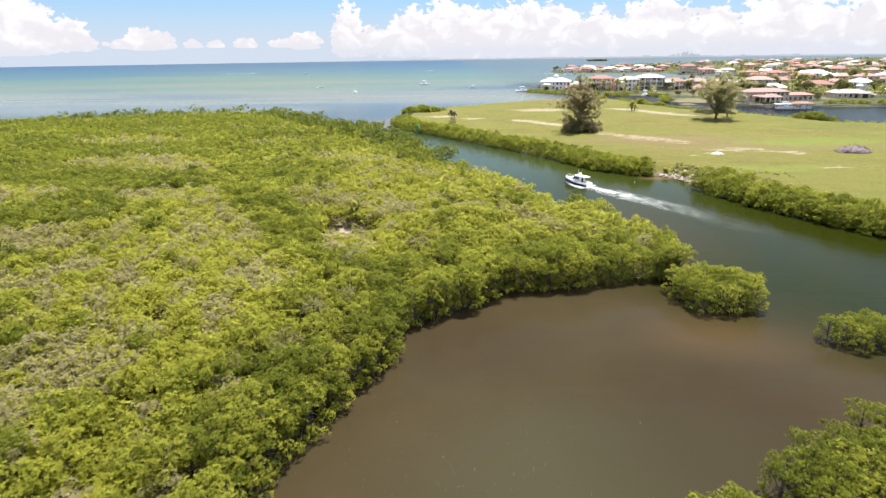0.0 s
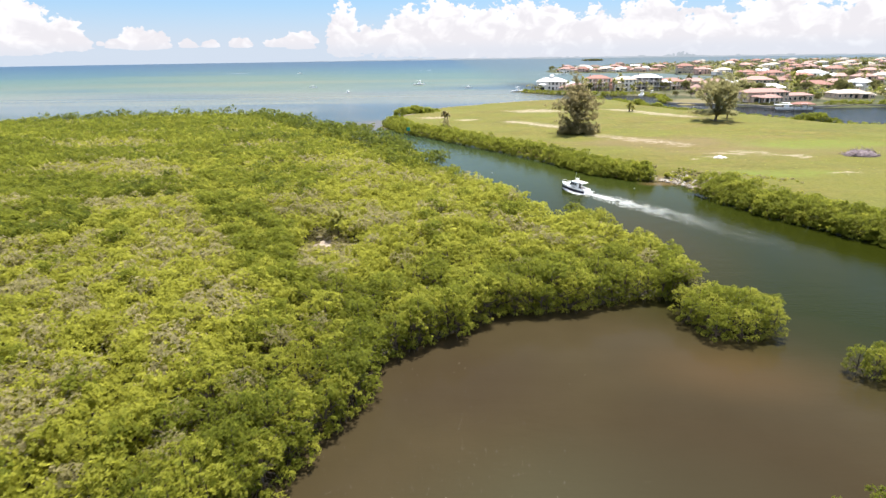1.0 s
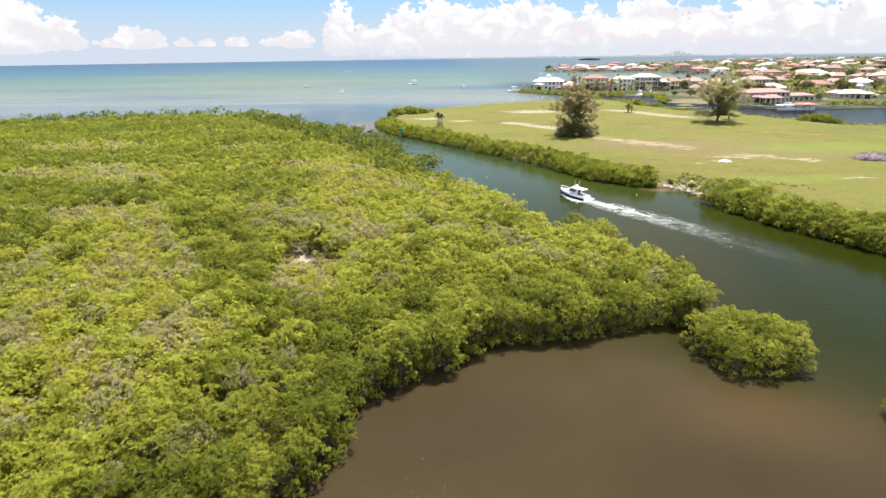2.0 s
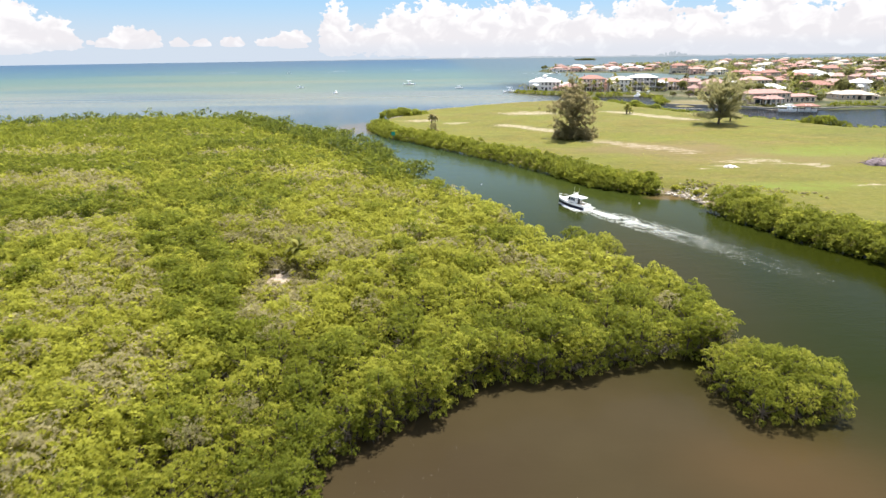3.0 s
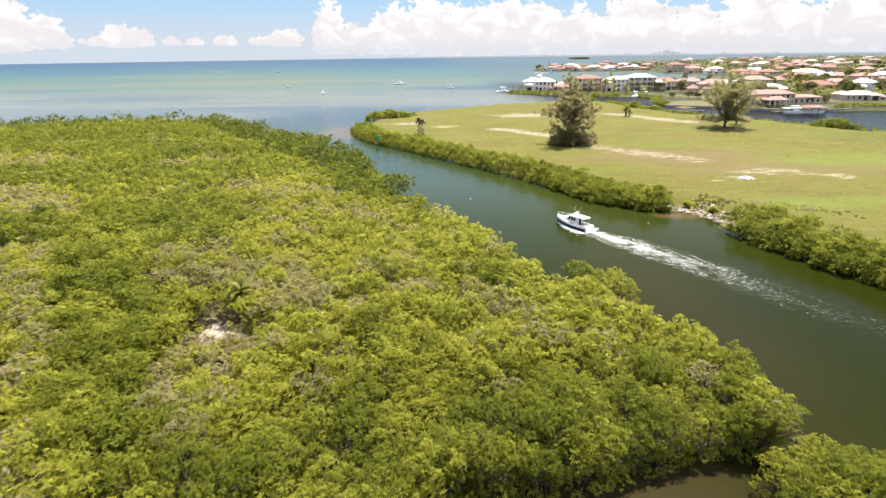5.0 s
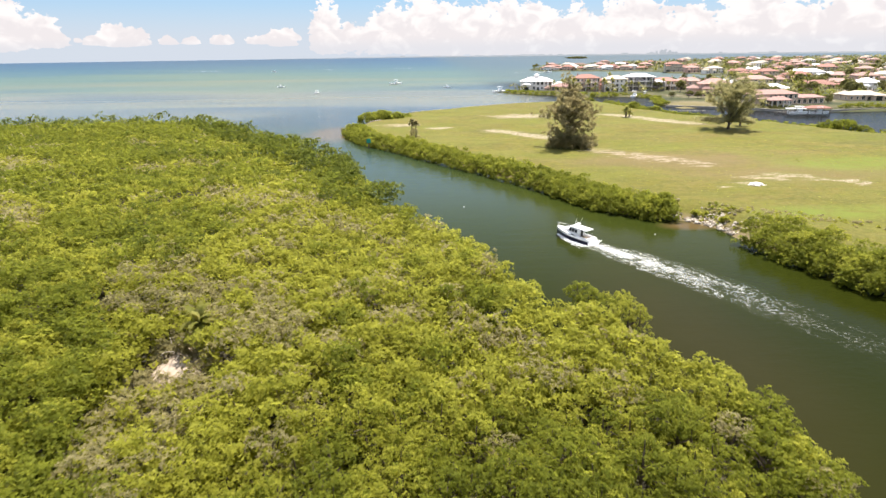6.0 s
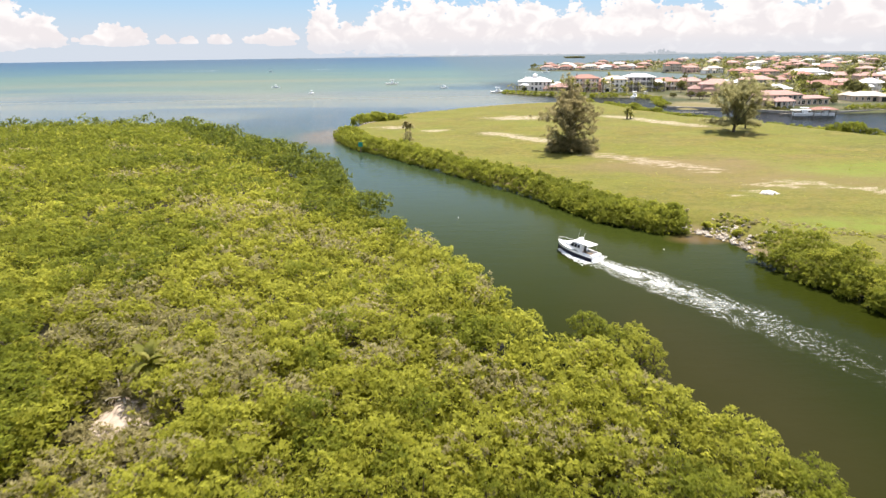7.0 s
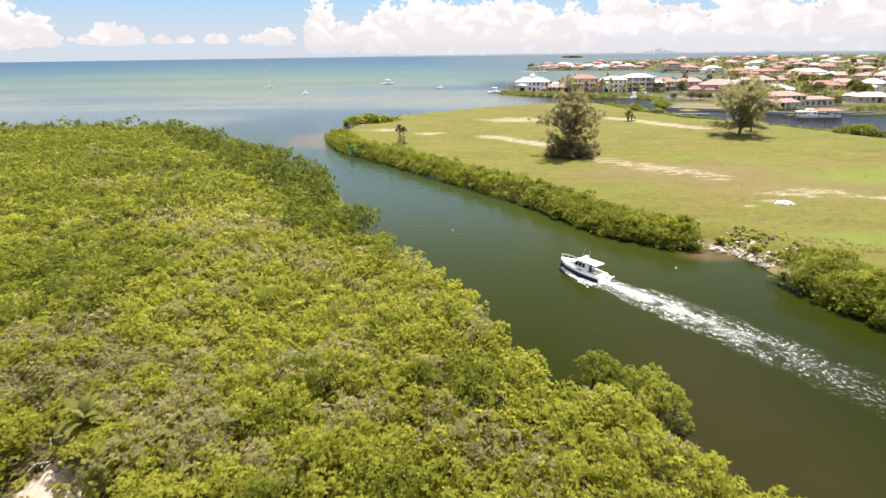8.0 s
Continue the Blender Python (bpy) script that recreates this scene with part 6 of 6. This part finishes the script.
for x in (-5, -1.7, 1.7, 5):
    for y in (-2.2, 3.0):
        part("post", tube(bmesh.new(), (x, y, -1.5), (x, y, 3.5), 0.17, 0.15, 7), TIMBER, shed)
lift = empty("boat_lift", pose(194.8, 350.4, 0, 0, 0, -9), "boat lift with a flat white canopy on posts", "boat lift")
part("canopy", box(bmesh.new(), -4.8, 4.8, -2.2, 2.2, 3.3, 3.5, 0.05), GELCOAT, lift)
for x in (-4.4, 0, 4.4):
    for y in (-1.9, 1.9):
        part("post", tube(bmesh.new(), (x, y, -1.5), (x, y, 3.32), 0.14, 0.13, 7), TIMBER, lift)
gaz = empty("gazebo", pose(205.0, 385.0, 1.55, 0, 0, 4), "garden pavilion with a red tile roof", "gazebo")
part("roof", hip_roof(bmesh.new(), -5.5, 5.5, -3, 3, 3.4, 2.0, 0.6), ROOFS["pink"], gaz)
for x in (-5, -1.7, 1.7, 5):
    for y in (-2.7, 2.7):
        part("post", box(bmesh.new(), x - 0.2, x + 0.2, y - 0.2, y + 0.2, -0.2, 3.2, 0.03), WALLS["white"], gaz)
wall_line = [(150, 405), (187, 381.5), (197, 367.5), (221, 363.5), (250, 368.5), (330, 345.5)]
for (x0, y0), (x1, y1) in zip(wall_line, wall_line[1:]):
    d = math.hypot(x1 - x0, y1 - y0)
    b = box(bmesh.new(), 0, d - 0.05, -0.5, 0.2, -1.5, 1.25, 0.06)
    ob = part("seawall", b, CONCRETE)
    ob.matrix_world = pose(x0, y0, 0, 0, 0, math.degrees(math.atan2(y1 - y0, x1 - x0)))
    tagged(ob, "pale concrete seawall along the canal", "seawall", kind="structure")


def small_boat(m, length, label, cabin=True):
    """An open motor boat: hull with flared bow, console, canopy and outboard."""
    ob = empty("motorboat", m, label, "boat", "small boats on the bay")
    b = bmesh.new()
    rows = []
    for t in (0, 0.35, 0.7, 0.9, 1.0):
        x = (t - 0.5) * length
        h = length * 0.17 * (1 - max(0, (t - 0.5) / 0.5) ** 2.2) + 0.02
        z = length * (0.1 + 0.05 * t * t)
        rows.append([b.verts.new(p) for p in ((x, -h, z), (x, -h * 0.7, -0.1), (x, h * 0.7, -0.1), (x, h, z))])
    for p, q in zip(rows, rows[1:]):
        for i in range(3):
            b.faces.new((p[i], q[i], q[i + 1], p[i + 1]))
        b.faces.new((p[3], q[3], q[0], p[0]))
    b.faces.new(rows[0])
    bmesh.ops.recalc_face_normals(b, faces=b.faces)
    part("hull", b, GELCOAT, ob)
    z = length * 0.12
    part("console", box(bmesh.new(), -length * 0.1, length * 0.12, -length * 0.09, length * 0.09, z, z + length * 0.14, 0.05), GELCOAT, ob)
    if cabin:
        part("canopy", box(bmesh.new(), -length * 0.22, length * 0.14, -length * 0.13, length * 0.13, z + length * 0.24, z + length * 0.26, 0.03), GELCOAT, ob)
        for x in (-0.2, 0.12):
            for y in (-0.11, 0.11):
                part("post", tube(bmesh.new(), (x * length, y * length, z), (x * length, y * length, z + length * 0.245), 0.04, 0.04, 5), STEEL, ob)
    part("outboard", box(bmesh.new(), -length * 0.56, -length * 0.5, -0.25, 0.25, 0.0, length * 0.17, 0.06), GELCOAT, ob, "white outboard motor")
    return ob


for x, y, turn, length, words in ((-139.6, 688, 20, 7.5, "small white fishing boat adrift on the shallows"), (-85.5, 584, 70, 6.5, "small white skiff at anchor on the shallows"), (-23.4, 723, 10, 13.0, "larger white cabin boat on the bay"),
                                 (29.6, 639, -20, 7.5, "small white runabout near the channel mouth"), (71, 562, 15, 12.0, "white boat moored off the point"), (160.0, 490.0, 60, 11.0, "white boat moored at the house dock"),
                                 (170.0, 497.0, 75, 9.0, "white boat at the seawall"), (195.5, 349.0, -9, 10.0, "white boat on the canal lift"), (205.0, 348.0, -9, 9.0, "white boat in the open boathouse"), (-290.0, 1290.0, 5, 9.0, "white boat running far out on the bay"),
                                 (205.0, 1030.0, 0, 12.0, "white boat running off the far spit")):
    small_boat(pose(x, y, 0.02 if y not in (348.0, 349.0) else 0.8, 0, 0, turn), length, words)
for x, y, w, d in ((-500.0, 1380.0, 75.0, 3.0), (-230.0, 1400.0, 40.0, 3.0), (-60.0, 1440.0, 40.0, 2.5), (150.0, 1050.0, 55.0, 2.5)):
    b = bmesh.new()
    n0 = 24
    tops = [b.verts.new((x + w * i / n0, y + d * (0.15 + 0.85 * i / n0) * (0.7 + 0.5 * abs(math.sin(i * 2.1))) + 0.12 * w * i / n0, 0.25)) for i in range(n0 + 1)]
    lows = [b.verts.new((x + w * i / n0, y - d * (0.15 + 0.85 * i / n0) * (0.7 + 0.5 * abs(math.cos(i * 1.7))) + 0.12 * w * i / n0, 0.25)) for i in range(n0 + 1)]
    for i in range(n0):
        b.faces.new((lows[i], lows[i + 1], tops[i + 1], tops[i]))
    tagged(part("far_wake", b, FOAM_WHITE), "thin white wake line far out on the bay", "wake", kind="stuff")

# garden trees and palms of the settlement
def garden_tree(m, tall, wide, label, sort, seed):
    r = np.random.default_rng(seed)
    ob = empty("garden_tree", m, label, "tree", "garden trees")
    b = bmesh.new()
    bend(b, [(0, 0, -0.5), (0.1, 0, tall * 0.3), (0, 0.2, tall * 0.6)], [tall * 0.03, tall * 0.025, tall * 0.015], 6)
    for i in range(5):
        a = i * 1.26
        tube(b, (0, 0, tall * 0.3), (wide * 0.35 * math.cos(a), wide * 0.35 * math.sin(a), tall * 0.62), tall * 0.015, tall * 0.006, 5)
    part("trunk", b, BARK, ob)
    lobes = crown_lobes(r, (0, 0, tall * 0.58), (wide * 0.36, wide * 0.36, tall * 0.28), 15, -0.5)
    v, f, _ = clumps(r, lobes, r.uniform(0.15, 0.25, 15) * wide, 9, wide * 0.12, COARSE, None, -0.5, 0.8)
    link("crown", faces_mesh("crown", v, f), (LEAF_DEEP, LEAF_FEATHER, LEAF_GARDEN)[sort], ob)
    return ob


garden = [garden_tree(pose(188 + 14 * i, 520 - 9 * i, 1.5), 8.0 + i % 3, 8.0 + i % 4, "rounded dark green garden tree", (2, 2, 2, 2, 1)[i], 300 + i) for i in range(5)]
palms = [palm(pose(122 + 11 * i, 522 - 3 * i, 1.5), 7.0 + i, 3.2, "tall garden palm with arching fronds", 320 + i, "garden palms", 16, 0.22) for i in range(3)]
for i in range(420):
    y = 375 + 900 * rr.random() ** 1.7
    x = 70 + (0.98 * y - 60) * rr.random()
    if rim_distance(TOWN, np.array([x]), np.array([y]))[0] < 4 or any((x - a) ** 2 + (y - b) ** 2 < 13 ** 2 for a, b in BUILT) or x < 292 and y < 432 or x < 205 and y < 520:
        continue
    s = rr.uniform(0.65, 1.25)
    if i % 3 == 0:
        twin = copy_thing(palms[int(rr.integers(3))], Matrix())
        twin.matrix_world = pose(x, y, Z0, 0, 0, rr.uniform(0, 360)) @ Matrix.Scale(s, 4)
    else:
        twin = copy_thing(garden[int(rr.integers(5))], Matrix())
        twin.matrix_world = pose(x, y, Z0, 0, 0, rr.uniform(0, 360)) @ Matrix.Scale(s, 4)
for x, y, s in ((181, 446, 0.75), (186, 444, 0.6), (190, 448, 0.7), (172, 452, 0.5), (226, 398, 0.5), (231, 396, 0.6), (236, 400, 0.5), (241, 396, 0.45), (198, 408, 0.5), (246, 404, 0.55)):
    twin = copy_thing(garden[int(rr.integers(2))], Matrix())
    twin.matrix_world = pose(x, y, Z0 - 0.5, 0, 0, rr.uniform(0, 360)) @ Matrix.Scale(s, 4)
jetty = empty("dock", pose(149.0, 372.5, 0, 0, 0, -9), "low grey timber jetty below the pale lawn", "dock")
for i in range(9):
    part("plank", box(bmesh.new(), -9 + 2.0 * i, -7.1 + 2.0 * i, -1.1, 1.1, 0.8, 0.92), TIMBER, jetty)
    part("pile", tube(bmesh.new(), (-8 + 2.0 * i, -1.0 if i % 2 else 1.0, -1.5), (-8 + 2.0 * i, -1.0 if i % 2 else 1.0, 1.5), 0.15, 0.13, 7), TIMBER, jetty)
# palms and bushes in front of the first row
for x, y, s in ((117, 533, 0.9), (124, 528, 1.0), (128, 524, 0.8), (146, 520, 0.9), (152, 518, 1.0), (169, 524, 0.8), (186, 530, 1.0), (194, 524, 0.9), (111, 536, 0.8), (119, 538, 0.9), (122, 534, 1.1), (140, 522, 0.7), (149, 524, 0.8), (163, 520, 0.7), (176, 528, 0.7), (200, 528, 0.8), (228, 420, 0.7), (252, 424, 0.7), (236, 474, 0.8)):
    twin = copy_thing(palms[int(rr.integers(3))], Matrix())
    twin.matrix_world = pose(x, y, Z0, 0, 0, rr.uniform(0, 360)) @ Matrix.Scale(s, 4)
garden_tree(pose(213.5, 533, 1.5), 15.0, 5.0, "narrow dark cypress beside the houses", 2, 340)
hedge([(73, 549), (96, 520), (134, 491), (150, 496)][::-1], 5.0, 3.4, "green mangrove fringe before the far houses", 351, 2.6, each=3)
hedge([(148, 497), (159, 497), (167, 472)][::-1], 4.2, 3.0, "rounded green shrubs at the canal bend", 355, 2.4, each=3)
hedge([(230, 369.0), (250, 372.5), (330, 349.5), (420, 333)], 6.0, 4.4, "green hedge along the canal seawall", 352, 2.6, each=3)
hedge([(187, 385.5), (200, 378.5), (216, 376)], 1.8, 2.4, "dark clipped garden hedge", 353, 1.8, [LEAF_GARDEN] * 4)
hedge([(166, 468), (156, 432), (152, 414)][::-1], 5.0, 2.6, "green shrubs on the canal point", 354, 2.6, each=3)

# far greenery between the roofs, past counting
lobes = []
for i in range(6000):
    y = 380 + 2000 * rr.random() ** 1.5
    x = 80 + (1.0 * y - 60) * rr.random()
    belt = 640 < y + 0.25 * x < 760
    lobes.append((x, y, 1.6 + rr.uniform(0.5, 3.6) + (1.5 if belt else 0), rr.uniform(1.3, 2.9) * (1 + y / 2500), rr.choice([0, 2, 2, 2, 1])))
a = np.array(lobes)
a = a[rim_distance(TOWN, a[:, 0], a[:, 1]) > 8]
blocked = np.zeros(len(a), bool)
for hx, hy in BUILT:
    blocked |= (a[:, 0] - hx) ** 2 + (a[:, 1] - hy) ** 2 < 12.5 ** 2
    blocked |= (a[:, 0] > 186) & (a[:, 0] < 292) & (a[:, 1] < 430)
    blocked |= (a[:, 0] < 200) & (a[:, 1] < 505)
    blocked |= (np.abs(a[:, 0] - hx - 0.25 * (a[:, 1] - hy)) < 9) & (a[:, 1] < hy) & (a[:, 1] > hy - 20)
a = a[~blocked]
v, f, c = clumps(rr, a[:, :3], a[:, 3], 5, 1.5, COARSE, a[:, 4].astype(int), -0.3, 0.85)
tagged(link("garden_greenery", faces_mesh("garden_greenery", v, f, c), [LEAF_DEEP, LEAF_FEATHER, LEAF_GARDEN]), "mixed green trees and shrubs between the houses", "greenery", kind="stuff")

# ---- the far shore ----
# glowing backdrop; the distance haze is put into its pale colour
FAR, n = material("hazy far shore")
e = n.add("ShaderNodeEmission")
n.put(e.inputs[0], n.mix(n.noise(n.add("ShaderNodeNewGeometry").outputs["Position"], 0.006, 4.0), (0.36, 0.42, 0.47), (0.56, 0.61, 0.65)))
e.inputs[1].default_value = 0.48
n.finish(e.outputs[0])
bm = bmesh.new()
last = None
for i in range(241):
    a = radians(-14 + 62 * i / 240)
    h = (7 + 7 * abs(noise.noise(Vector((i * 0.13, 0, 0)))) + 4 * abs(noise.noise(Vector((i * 0.9, 3, 0))))) * min(1, i / 60 + 0.2)
    p = [bm.verts.new((4780 * math.sin(a), 4780 * math.cos(a) + 40, z)) for z in (-2, h)]
    if last:
        bm.faces.new((last[0], p[0], p[1], last[1]))
    last = p
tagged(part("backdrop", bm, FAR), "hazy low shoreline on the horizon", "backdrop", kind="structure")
bm = bmesh.new()
rr = np.random.default_rng(12)
for i in range(34):
    a = radians(20.1 + 2.4 * rr.random())
    h = rr.uniform(11, 20) + 30 * math.exp(-((math.degrees(a) - 21.2) / 0.5) ** 2) * rr.random()
    w = rr.uniform(2.5, 6)
    x, y = 4740 * math.sin(a), 4740 * math.cos(a) + 40
    box(bm, x - w, x + w, y - 5, y + 5, -1, h)
for i in range(26):
    a = radians(rr.uniform(-2, 44))
    w = rr.uniform(6, 26)
    x, y = 4740 * math.sin(a), 4740 * math.cos(a) + 40
    box(bm, x - w, x + w, y - 5, y + 5, -1, rr.uniform(9, 17))
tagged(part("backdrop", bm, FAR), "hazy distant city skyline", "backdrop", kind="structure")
ob = empty("wooded_island", pose(702, 2860, 0), "dark wooded islet off the far shore", "island")
lobes = np.stack([rr.normal(0, 17, 160), rr.normal(0, 8, 160), rr.uniform(0, 4, 160)], 1)
v, f, _ = clumps(rr, lobes, rr.uniform(3, 6, 160), 6, 3.5, COARSE, None, -0.2, 0.85)
link("crown", faces_mesh("crown", v, f), LEAF_GARDEN, ob)
